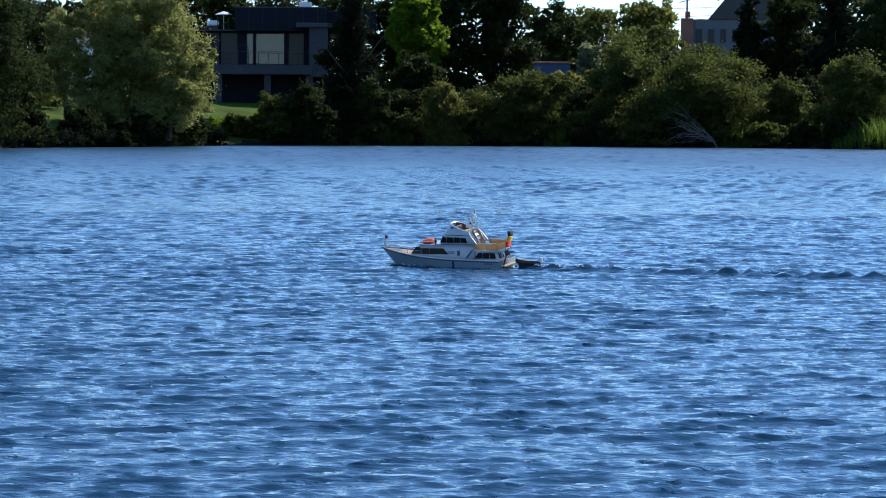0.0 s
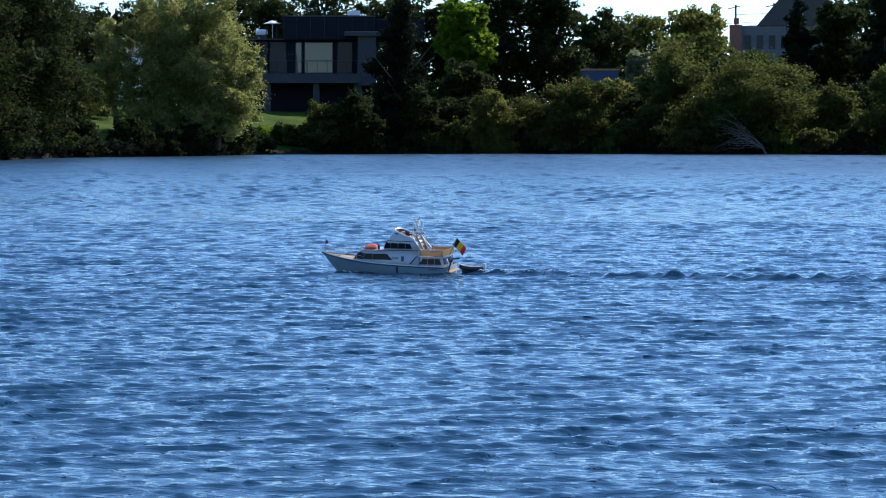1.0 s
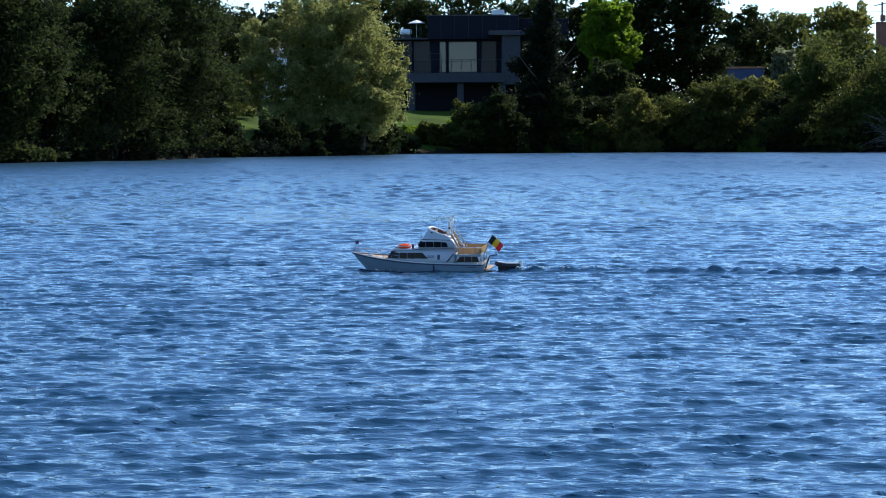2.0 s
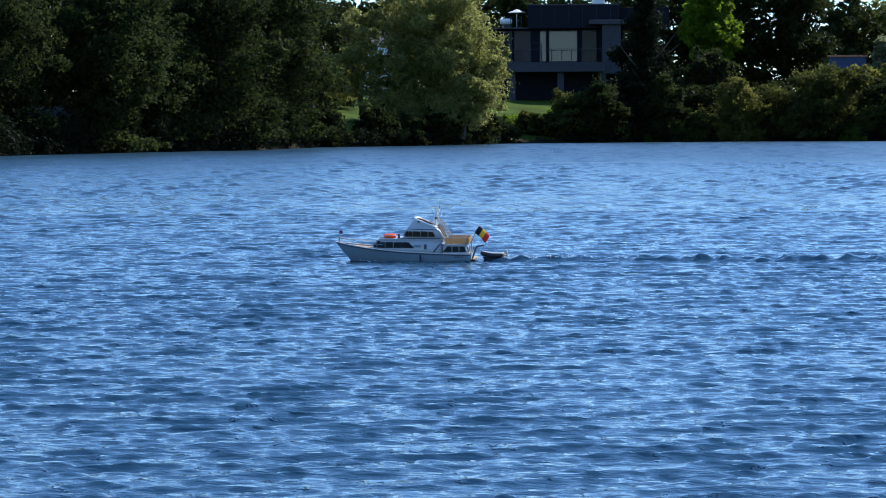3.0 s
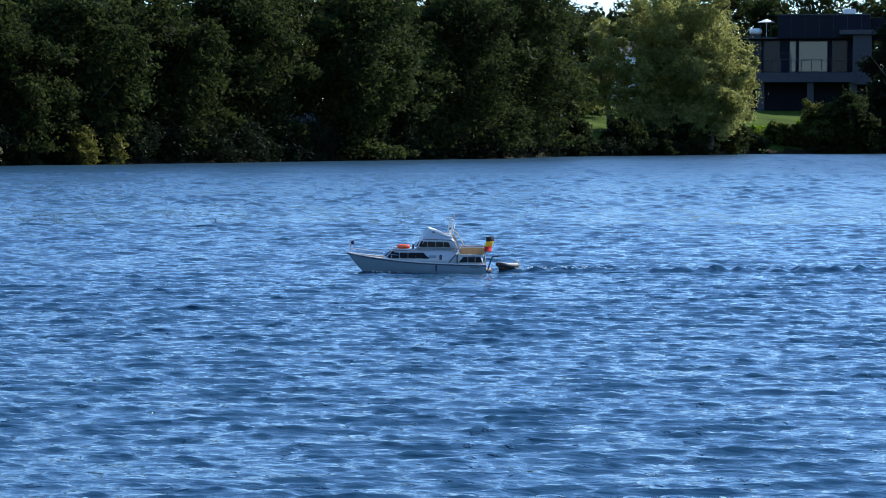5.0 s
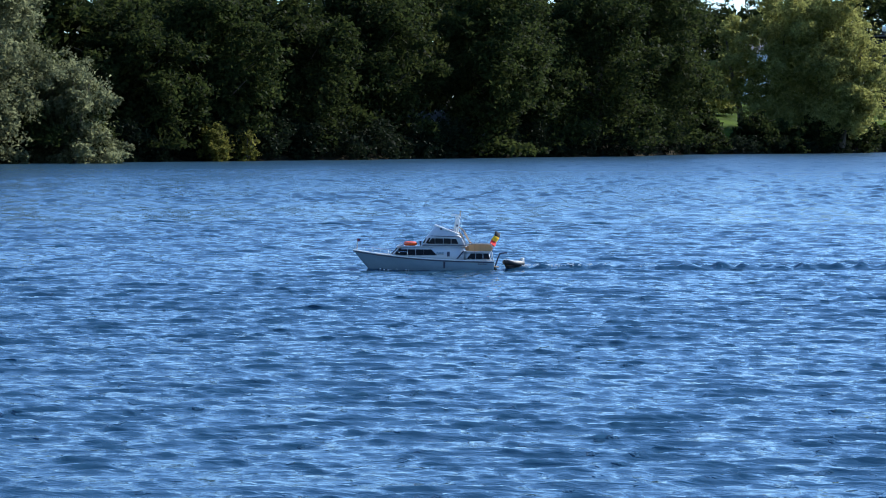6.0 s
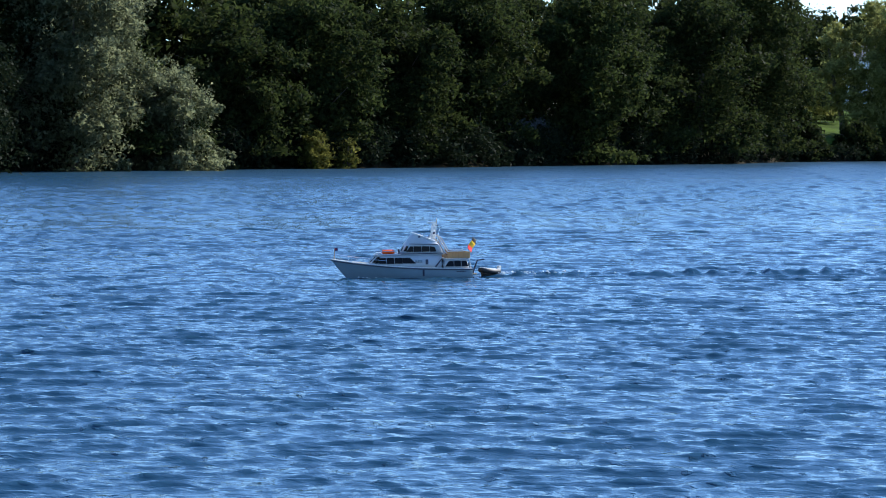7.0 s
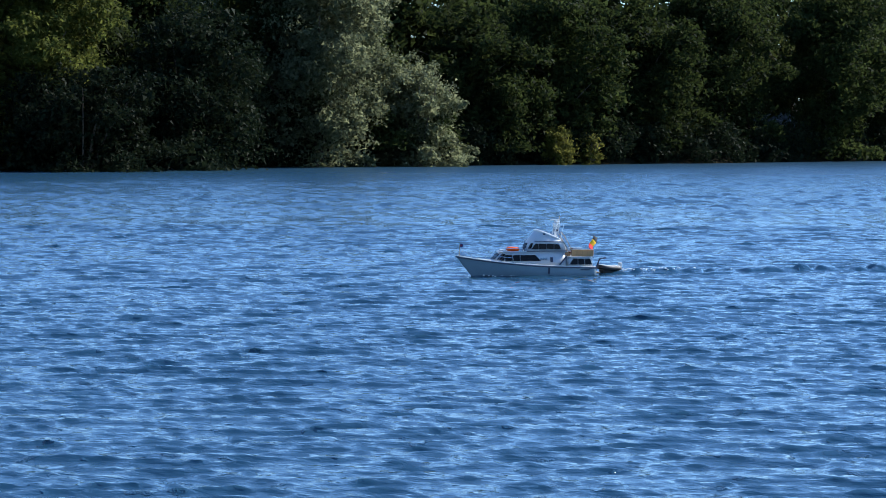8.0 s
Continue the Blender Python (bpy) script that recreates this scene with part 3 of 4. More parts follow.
def reeds(b0, b1, seed, tall):
    """A bed of upright blades at the water."""
    rng = np.random.RandomState(seed)
    vs, fs = [], []
    for k in range(900):
        b = rng.uniform(b0, b1)
        x, y = polar(b, shore(b) + rng.uniform(-0.6, 1.6))
        ends = min(1.0, 0.3 + 1.8 * min(b - b0, b1 - b) / (b1 - b0))
        h, a, w = tall * ends * rng.uniform(0.5, 1.1), rng.uniform(0, 6.28), rng.uniform(0.02, 0.04)
        lx, ly = rng.normal(0, 0.26) * h, rng.normal(0, 0.26) * h
        c, s = math.cos(a) * w, math.sin(a) * w
        i = len(vs)
        vs += [(x - c, y - s, -0.1), (x + c, y + s, -0.1), (x + c * 0.8 + lx * 0.4, y + s * 0.8 + ly * 0.4, h * 0.6), (x - c * 0.8 + lx * 0.4, y - s * 0.8 + ly * 0.4, h * 0.6), (x + lx, y + ly, h)]
        fs += [(i, i + 1, i + 2, i + 3), (i + 3, i + 2, i + 4)]
    ob = new("reeds", mesh_of("reeds", vs, fs, L_REED))
    tagged(ob, "bright green reeds standing at the water's edge", "reeds", kind="stuff")


reeds(0.68, 1.92, 3, 1.7)
reeds(-10.2, -7.9, 5, 2.2)
reeds(-2.61, -2.04, 6, 1.3)
reeds(-6.29, -5.52, 7, 1.7)


def dead_branches():
    """A fallen bough: one low stem with many fine strands that arch up and droop over to one side."""
    x, y = polar(-5.42, 190.2)
    ob = new("dead_branches")
    ob.matrix_world = pose(x, y, 0.3, 0, 0, -5.4)
    rng = random.Random(5)
    part("bough", rod([(0.6, 0.3, -0.4), (0.3, 0.1, 0.1), (-0.4, 0.0, 0.5), (-1.2, -0.1, 0.8)], [0.06, 0.05, 0.035, 0.015], 6), DEADWOOD, ob)
    for k in range(34):
        f = rng.random()
        p = Vector((0.5 - 1.9 * f, rng.uniform(-0.3, 0.3), 0.1 + 0.7 * f + rng.uniform(-0.2, 0.2)))
        a = rng.uniform(0.0, 0.85)
        d = Vector((-math.cos(a), rng.uniform(-0.25, 0.25), math.sin(a)))
        n, pts = rng.uniform(1.3, 3.6) * (1.05 - 0.3 * f), []
        for j in range(7):
            pts.append(tuple(p))
            p = p + d * n / 6
            d = (d + Vector((rng.uniform(-0.3, 0.22), rng.uniform(-0.25, 0.25), rng.uniform(-0.32, 0.1)))).normalized()
        r = rng.uniform(0.010, 0.018)
        part("branch", rod(pts, [r * (1 - 0.12 * j) for j in range(7)], 5), DEADWOOD, ob)
    tagged(ob, "bare grey dead branches drooping towards the water", "dead branches")


dead_branches()

# ---------------------------------------------------------------- buildings on the bank
NAVY = mat("navy_cladding", (0.007, 0.009, 0.017), 0.6, grain=0.12, scale=2.0, spec=0.12)
CONCRETE = mat("concrete", (0.06, 0.062, 0.07), 0.85, grain=0.15, scale=2.5, bump=0.01, spec=0.15)
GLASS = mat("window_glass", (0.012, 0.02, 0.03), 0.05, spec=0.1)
# glossy, with part of the reflected sky put into a paler teal base
SKYGLASS = mat("sky_toned_glass", (0.03, 0.06, 0.065), 0.04, spec=0.5)
FRAME = mat("dark_window_frame", (0.018, 0.018, 0.022), 0.5)
STEEL = mat("white_steel", (0.65, 0.66, 0.67), 0.4)
FABRIC = mat("white_fabric", (0.8, 0.8, 0.78), 0.9, grain=0.05, scale=6)
BRICK = mat("red_brick", (0.23, 0.10, 0.07), 0.9, grain=0.3, scale=4.0, bump=0.02)
RENDERED = mat("grey_render", (0.13, 0.13, 0.145), 0.9, grain=0.15, scale=2.0)
ROOFING = mat("dark_roof_tiles", (0.045, 0.042, 0.045), 0.7, grain=0.3, scale=5.0, bump=0.02)
BLUE = mat("blue_sheet", (0.014, 0.036, 0.11), 0.5, grain=0.15, scale=3.0)
RUST = mat("rusty_edge", (0.30, 0.14, 0.07), 0.9, grain=0.4, scale=6.0)


def house():
    """A modern flat-roofed house: columns, a glazed storey behind a balcony, a dark upper block."""
    b = 3.51
    x, y = polar(b, 222)
    h = new("house")
    h.matrix_world = pose(x, y, 0, 0, 0, b)
    part("basement", box(-6.5, 4.2, 3.0, 9.0, 2.2, 5.6), NAVY, h)
    part("slab", box(-6.8, 3.2, -0.6, 9.2, 5.38, 6.14, 0.03), CONCRETE, h, "pale concrete balcony slab")
    for cx in (-4.2, -0.35, 3.0):
        part("column", box(cx - 0.26, cx + 0.26, -0.2, 0.3, 2.2, 5.38, 0.02), CONCRETE, h)
    part("wall", box(-6.5, 4.6, 2.2, 9.0, 6.144, 8.85), NAVY, h)
    # lit panes get the glass with sky reflection in its colour
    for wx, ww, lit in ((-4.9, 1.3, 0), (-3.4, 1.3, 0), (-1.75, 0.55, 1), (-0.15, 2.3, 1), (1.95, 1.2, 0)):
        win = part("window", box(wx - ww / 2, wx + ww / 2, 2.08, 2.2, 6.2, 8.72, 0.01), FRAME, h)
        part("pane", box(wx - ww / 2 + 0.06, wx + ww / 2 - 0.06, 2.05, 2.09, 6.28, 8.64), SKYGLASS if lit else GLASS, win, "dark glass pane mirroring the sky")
    part("side_wall", box(2.95, 4.4, -0.5, 8.8, 5.2, 9.1, 0.03), CONCRETE, h, "grey concrete wall")
    part("canopy", box(1.9, 5.0, -0.9, 8.0, 9.1, 9.45, 0.03), CONCRETE, h, "pale thin canopy roof")
    up = part("upper_storey", box(-2.95, 4.3, 1.2, 9.2, 8.854, 10.7, 0.03), NAVY, h, "dark navy clad upper storey")
    for k in range(6):
        part("joint", box(-1.9 + k * 1.1, -1.88 + k * 1.1, 1.192, 1.205, 8.9, 10.66), FRAME, up)
    part("upper_wing", box(4.304, 8.3, 2.0, 9.0, 8.7, 10.5, 0.03), NAVY, h)
    part("roof_edge", box(-3.0, 4.35, 1.15, 9.25, 10.7, 10.8), FRAME, h)
    part("chimney", box(2.2, 3.2, 4.0, 5.0, 10.8, 11.3, 0.02), STEEL, h)
    rail = part("railing", box(-6.7, 2.9, -0.5, -0.46, 7.16, 7.2), FRAME, h)
    for k in range(13):
        part("post", box(-6.7 + k * 0.8, -6.66 + k * 0.8, -0.5, -0.46, 6.14, 7.16), FRAME, rail)
    gate = part("balcony_frame", box(-2.75, -2.71, -0.4, -0.36, 6.14, 7.7), CONCRETE, h)
    part("bar", box(-1.92, -1.88, -0.4, -0.36, 6.14, 7.7), CONCRETE, gate)
    part("bar", box(-2.71, -1.92, -0.4, -0.36, 7.66, 7.7), CONCRETE, gate)
    tr = part("terrace", box(-6.5, -2.96, 1.2, 9.0, 8.854, 8.95), CONCRETE, h)
    for k in range(4):
        part("post", box(-5.2 + k * 0.85, -5.15 + k * 0.85, 1.3, 1.36, 8.95, 9.9), FRAME, tr)
    tagged(h, "modern dark flat-roofed house with glazed storey", "house")
    m = pose(x, y, 0, 0, 0, b)
    u = new("parasol")
    u.matrix_world = m @ pose(-3.85, 2.4, 8.95)
    part("pole", rod([(0, 0, 0), (0, 0, 1.42)], 0.025), STEEL, u)
    part("foot", box(-0.3, 0.3, -0.3, 0.3, 0.0, 0.08, 0.02), CONCRETE, u)
    bm = bmesh.new()
    bmesh.ops.create_cone(bm, cap_ends=True, segments=8, radius1=0.72, radius2=0.06, depth=0.26)
    bmesh.ops.translate(bm, verts=bm.verts[:], vec=(0, 0, 1.36))
    part("canopy", bm, FABRIC, u, "open white parasol canopy")
    tagged(u, "open white parasol on the roof terrace", "parasol")
    s = new("garden_seat")
    s.matrix_world = m @ pose(-4.7, 2.2, 8.95)
    part("cover", box(-0.5, 0.5, -0.4, 0.4, 0.3, 0.75, 0.18), FABRIC, s, "white fabric cover")
    part("base", box(-0.4, 0.4, -0.3, 0.3, 0, 0.3, 0.02), FRAME, s)
    tagged(s, "white covered seat on the roof terrace", "garden seat")


def brick_building():
    b = -5.44
    x, y = polar(b, 270)
    h = new("brick_building")
    h.matrix_world = pose(x, y, 3.5, 0, 0, b)
    part("wall", box(-1.7, 3.4, 0, 8, -1, 8.2), RENDERED, h, "grey rendered wall")
    part("gable_wall", box(-2.9, -1.704, -0.3, 7.6, -1, 8.3), BRICK, h, "red brick wall")
    for k in range(4):
        w = part("window", box(-1.45 + k * 1.15, -0.85 + k * 1.15, -0.06, 0.02, 6.0, 7.3, 0.01), CONCRETE, h)
        part("pane", box(-1.38 + k * 1.15, -0.92 + k * 1.15, -0.08, -0.05, 6.08, 7.22), GLASS, w)
    bm = bmesh.new()
    v = [bm.verts.new(p) for p in ((-0.3, -0.2, 8.21), (8.4, -0.2, 8.21), (4.2, -0.2, 13.6), (-0.3, 8.2, 8.21), (8.4, 8.2, 8.21), (4.2, 8.2, 13.6))]
    for f in ((0, 1, 2), (5, 4, 3), (0, 2, 5, 3), (2, 1, 4, 5), (1, 0, 3, 4)):
        bm.faces.new([v[i] for i in f])
    part("roof", bm, ROOFING, h, "steep dark tiled roof")
    part("rear_wall", box(3.404, 8.2, 0.1, 8, -1, 8.2), RENDERED, h)
    part("chimney", box(-2.5, -2.0, 1, 1.5, 8.4, 9.0, 0.02), BRICK, h)
    tagged(h, "brick and grey rendered building with dark roof", "building")


def shed():
    b = -2.21
    x, y = polar(b, 214)
    h = new("shed")
    h.matrix_world = pose(x, y, 3.2, 0, 0, b)
    part("wall", box(-1.4, 1.4, 0, 2.4, -0.4, 3.0, 0.02), BLUE, h, "blue painted sheet wall")
    for k in range(9):
        part("rib", box(-1.3 + k * 0.31, -1.22 + k * 0.31, -0.03, 0.0, -0.4, 2.96), BLUE, h)
    part("roof", box(-1.55, 1.5, -0.15, 2.6, 3.0, 3.14, 0.02), RUST, h, "rusty roof edge")
    tagged(h, "blue metal shed with a rusty roof", "shed")


def white_house():
    b = 7.70
    x, y = polar(b, 232)
    h = new("white_house")
    h.matrix_world = pose(x, y, 3.2, 0, 0, b)
    part("wall", box(-2.8, 2.6, 0, 7, -0.8, 4.6), FABRIC, h, "white rendered wall")
    bm = bmesh.new()
    v = [bm.verts.new(p) for p in ((-3.0, -0.2, 4.6), (2.8, -0.2, 4.6), (2.8, 3.5, 5.9), (-3.0, 3.5, 5.9), (-3.0, 7.2, 4.6), (2.8, 7.2, 4.6))]
    for f in ((0, 1, 2, 3), (3, 2, 5, 4), (0, 3, 4), (1, 5, 2), (0, 4, 5, 1)):
        bm.faces.new([v[i] for i in f])
    part("roof", bm, RENDERED, h, "pale grey roof")
    for k in (-1.4, 1.2):
        w = part("window", box(k - 0.5, k + 0.5, -0.05, 0.03, 2.0, 3.4, 0.01), FRAME, h)
        part("pane", box(k - 0.42, k + 0.42, -0.07, -0.04, 2.08, 3.32), GLASS, w)
    tagged(h, "white house half hidden behind trees", "house")


def rail_masts():
    """Overhead-line masts and wires of a railway behind the bank."""
    for bb, top in ((-4.95, 14.6), (-5.72, 14.8), (-3.45, 13.2)):
        x, y = polar(bb, 290)
        p = new("overhead_line_mast")
        p.matrix_world = pose(x, y, 3.8, 0, 0, bb)
        part("mast", rod([(0, 0, -1), (0, 0, top - 3.8)], [0.13, 0.09], 6), FRAME, p)
        part("bracket", rod([(-0.8, 0, top - 4.2), (0.5, 0, top - 3.9)], 0.05, 5), FRAME, p)
        tagged(p, "dark steel overhead line mast behind the trees", "mast", "railway masts")
    for k, (z0, z1) in enumerate(((12.1, 13.2), (12.5, 13.5), (13.6, 14.2))):
        xa, ya = polar(-1.34, 290)
        xb, yb = polar(-7.32, 290)
        w = new("overhead_wire")
        mid = [((xa + (xb - xa) * f), (ya + (yb - ya) * f), z0 + (z1 - z0) * f - 0.4 * math.sin(math.pi * f)) for f in [i / 8 for i in range(9)]]
        part("wire", rod(mid, 0.022, 5), FRAME, w)
        tagged(w, "thin dark overhead wire between railway masts", "wire", "railway wires")


house()
brick_building()
shed()
white_house()
rail_masts()


# ---------------------------------------------------------------- the model boat
# Local axes: x to the bow, y to port, z up from the waterline.
# boat white in two tones: PAINT dulled as shade, trim lightened as sunlight
PAINT = mat("white_boat_paint", (0.47, 0.50, 0.53), 0.35, grain=0.05, scale=40)
SUN_WHITE = mat("sun_toned_white_trim", (0.78, 0.78, 0.76), 0.3, grain=0.04, scale=40)
HULLP = mat("hull_paint", (0.19, 0.26, 0.31), 0.35, grain=0.07, scale=25)
STRIPE = mat("navy_stripe", (0.02, 0.025, 0.06), 0.35)
TINT = mat("tinted_glass", (0.005, 0.006, 0.010), 0.1, spec=0.1)
TEAK = mat("teak_deck", (0.42, 0.27, 0.14), 0.65, grain=0.25, scale=60)
CANVAS = leaf_mat("tan_canvas", (0.42, 0.295, 0.155), (0.52, 0.37, 0.20), 0.4, 0.85, 1.2)
CHROME = mat("polished_steel", (0.75, 0.76, 0.78), 0.2, 1.0)
ORANGE = mat("orange_rubber", (0.90, 0.10, 0.008), 0.6, grain=0.08, scale=60, spec=0.2)
SEAT = mat("brown_seat", (0.12, 0.05, 0.03), 0.7)
BLACKR = mat("black_rubber", (0.02, 0.02, 0.022), 0.6)
GREYR = mat("pale_rubber", (0.62, 0.62, 0.60), 0.6)
F_BLACK, F_GOLD, F_RED = mat("black_cloth", (0.012, 0.012, 0.014), 0.9), mat("yellow_cloth", (0.85, 0.52, 0.02), 0.9), mat("red_cloth", (0.75, 0.03, 0.025), 0.9)
FOAM_GLINT = mat("white_foam_glints", (0.85, 0.87, 0.88), 0.3)
F_NAVY = mat("navy_cloth", (0.03, 0.03, 0.10), 0.9)


def loop(x0, x1, hw, z0, z1, n=28, nose=2.6):
    """A rounded outline in plan from x1 (aft) to x0 (front), its height going from z1 aft to z0 in front."""
    out = []
    for k in range(n):
        a = 2 * math.pi * k / n
        c, s = math.cos(a), math.sin(a)
        e = nose if c > 0 else 6.0
        u = math.copysign(abs(c) ** (2 / e), c)
        v = math.copysign(abs(s) ** (2 / e), s)
        x = (x0 + x1) / 2 + (x0 - x1) / 2 * u
        f = (x - x1) / (x0 - x1)
        out.append((x, hw * v, z1 + (z0 - z1) * f))
    return out


def loft(loops, cap0=True, cap1=True):
    bm = bmesh.new()
    rings = [[bm.verts.new(p) for p in lp] for lp in loops]
    n = len(rings[0])
    for a, b in zip(rings, rings[1:]):
        for k in range(n):
            bm.faces.new((a[k], a[(k + 1) % n], b[(k + 1) % n], b[k]))
    if cap0:
        bm.faces.new(rings[0][::-1])
    if cap1:
        bm.faces.new(rings[-1])
    return bm


def panel(poly, y0, lean, zref, side, thick=0.004):
    """A flat plate on a leaning side wall: outline in (x, z); the wall is y0 out at zref and leans in by lean per metre."""
    bm = bmesh.new()
    inner = [bm.verts.new((x, side * (y0 - lean * (z - zref) - 0.002), z)) for x, z in poly]
    outer = [bm.verts.new((x, side * (y0 - lean * (z - zref) + thick), z)) for x, z in poly]
    n = len(poly)
    for k in range(n):
        bm.faces.new((inner[k], inner[(k + 1) % n], outer[(k + 1) % n], outer[k]))
    bm.faces.new(inner[::-1])
    bm.faces.new(outer)
    return bm


def hull_point(u, level):
    """u from 0 (transom) to 1 (stem); levels: sheer, knuckle, waterline, chine, keel."""
    xe = (0.92, 0.85, 0.755, 0.69, 0.62)[level]
    x = -0.52 + u * (xe + 0.52)
    full = (0.205, 0.198, 0.185, 0.15, 0.004)[level]
    stern = (0.185, 0.185, 0.178, 0.145, 0.004)[level]
    fine = (2.6, 2.3, 1.9, 1.7, 1.5)[level]
    y = (stern + (full - stern) * min(u / 0.4, 1.0)) * (1 - max((u - 0.4) / 0.6, 0.0) ** fine)
    zs = 0.092 + 0.022 * u + 0.083 * u ** 2.6
    z = (zs, zs * 0.55, 0.0, -0.035, -0.06)[level]
    return x, max(y, 0.002), z


def build_hull(parent):
    bm = bmesh.new()
    n = 30
    rows = []
    for i in range(n + 1):
        u = i / n
        port = [bm.verts.new(hull_point(u, lv)) for lv in range(5)]
        stbd = [bm.verts.new((p.co.x, -p.co.y, p.co.z)) for p in port]
        rows.append(port + stbd[::-1])
    for a, b in zip(rows, rows[1:]):
        for k in range(9):
            bm.faces.new((a[k], a[k + 1], b[k + 1], b[k]))
    bm.faces.new(rows[0])
    bm.faces.new(rows[-1][::-1])
    hull = part("hull", bm, HULLP, parent, "pale grey painted hull", True)
    bm = bmesh.new()
    prev = None
    for i in range(n + 1):
        x, y, z = hull_point(i / n, 0)
        pr = [bm.verts.new((x, y - 0.004, z - 0.006)), bm.verts.new((x, 0, z - 0.001)), bm.verts.new((x, -y + 0.004, z - 0.006))]
        if prev:
            bm.faces.new((prev[0], prev[1], pr[1], pr[0]))
            bm.faces.new((prev[1], prev[2], pr[2], pr[1]))
        prev = pr
    part("deck", bm, TEAK, parent, "pale teak side decks and foredeck")
    for side in (1, -1):
        pts = [(hull_point(i / n, 0)[0], side * (hull_point(i / n, 0)[1] + 0.001), hull_point(i / n, 0)[2] - 0.008) for i in range(n + 1)]
        part("rubbing_strake", rod(pts, 0.006, 6), STRIPE, hull, "dark rubbing strake")
        pts = [(x, y * 0.98, z + 0.012) for x, y, z in pts]
        part("toe_rail", rod(pts, 0.0045, 5), SUN_WHITE, hull)
        part("hull_mark", panel([(-0.012, 0.025), (0.006, 0.025), (0.006, 0.088), (-0.012, 0.088)], 0.2, -0.1, 0.05, side, 0.006), STRIPE, hull, "dark vertical fender strip")
        for k in range(6):
            part("lettering", panel([(-0.35 - k * 0.017, 0.062), (-0.362 - k * 0.017, 0.062), (-0.362 - k * 0.017, 0.072), (-0.35 - k * 0.017, 0.072)], 0.191, -0.05, 0.05, side, 0.003), STRIPE, hull, "unreadable dark lettering")


def build_boat():
    boat = new("model_boat")
    build_hull(boat)
    # lower cabin
    cab = part("lower_cabin", loft([loop(0.55, -0.23, 0.158, 0.115, 0.09), loop(0.535, -0.23, 0.156, 0.15, 0.14), loop(0.455, -0.22, 0.142, 0.235, 0.24)]), PAINT, boat, "white lower cabin", True)
    part("cabin_roof", loft([loop(0.475, -0.25, 0.15, 0.234, 0.24), loop(0.48, -0.25, 0.152, 0.241, 0.247), loop(0.465, -0.25, 0.145, 0.248, 0.254)]), PAINT, boat)
    for side in (1, -1):
        part("roof_stripe", panel([(0.22, 0.247), (-0.235, 0.251), (-0.235, 0.258), (0.22, 0.254)], 0.149, 0.1, 0.25, side), STRIPE, cab)
        # four side windows with pale bars between them
        xs = (0.455, 0.37, 0.285, 0.205)
        for k, x in enumerate(xs):
            x1 = x - 0.078
            poly = [(x + (0.055 if k == 0 else 0), 0.155), (x1 - (0.06 if k == 3 else 0), 0.152), (x1, 0.213), (x, 0.213)]
            if k == 0:
                poly = [(0.50, 0.157), (x1, 0.154), (x1, 0.213), (0.445, 0.212)]
            part("window", panel(poly, 0.152, 0.15, 0.18, side, 0.005), TINT, cab, "dark tinted side window")
        part("door", panel([(-0.035, 0.142), (-0.062, 0.142), (-0.062, 0.192), (-0.035, 0.192)], 0.152, 0.14, 0.18, side, 0.006), STRIPE, cab, "small dark cabin door")
        for k in range(3):
            part("emblem", panel([(0.075 - k * 0.026, 0.170), (0.053 - k * 0.026, 0.170), (0.051 - k * 0.026, 0.186), (0.073 - k * 0.026, 0.186)], 0.153, 0.14, 0.18, side, 0.003), HULLP, cab, "pale blue emblem")
        part("emblem_bar", panel([(0.085, 0.163), (0.0, 0.163), (0.0, 0.167), (0.085, 0.167)], 0.154, 0.14, 0.18, side, 0.004), STRIPE, cab)
        part("side_stripe", panel([(-0.125, 0.115), (-0.145, 0.115), (-0.215, 0.2), (-0.2, 0.2)], 0.157, 0.12, 0.15, side, 0.004), STRIPE, cab, "slanting dark stripe")
    for y in (-0.085, 0.0, 0.085):
        bm = bmesh.new()
        z0, z1, xa, xb = 0.165, 0.222, 0.527 - abs(y) * 0.25, 0.472 - abs(y) * 0.25
        v = [bm.verts.new(p) for p in ((xa, y - 0.036, z0), (xa, y + 0.036, z0), (xb, y + 0.034, z1), (xb, y - 0.034, z1), (xa - 0.02, y - 0.036, z0), (xa - 0.02, y + 0.036, z0), (xb - 0.02, y + 0.034, z1), (xb - 0.02, y - 0.034, z1))]
        for f in ((0, 1, 2, 3), (7, 6, 5, 4), (0, 4, 5, 1), (1, 5, 6, 2), (2, 6, 7, 3), (3, 7, 4, 0)):
            bm.faces.new([v[i] for i in f])
        part("windscreen", bm, TINT, cab, "dark windscreen pane")
    # wheelhouse and flybridge
    fly = part("flybridge", loft([loop(0.205, -0.235, 0.142, 0.25, 0.25), loop(0.16, -0.20, 0.136, 0.345, 0.335), loop(0.075, -0.165, 0.112, 0.455, 0.362), loop(0.062, -0.155, 0.100, 0.457, 0.365)], True, False), PAINT, boat, "white wheelhouse with open flybridge", True)
    rim = [Vector(p) for p in loop(0.075, -0.165, 0.111, 0.458, 0.365)]
    part("coaming", rod([tuple(p) for p in rim + rim[:1]], 0.010, 6), SUN_WHITE, fly, "white flybridge coaming")
    part("cockpit_floor", loft([loop(0.062, -0.155, 0.100, 0.455, 0.363), loop(0.055, -0.147, 0.094, 0.40, 0.30)], False, True), SEAT, fly, "dark brown flybridge cockpit")
    part("helm_seat", box(-0.10, -0.05, -0.06, 0.06, 0.32, 0.385, 0.01), TEAK, fly)
    part("dashboard", box(0.0, 0.03, -0.07, 0.07, 0.38, 0.43, 0.008), SEAT, fly)
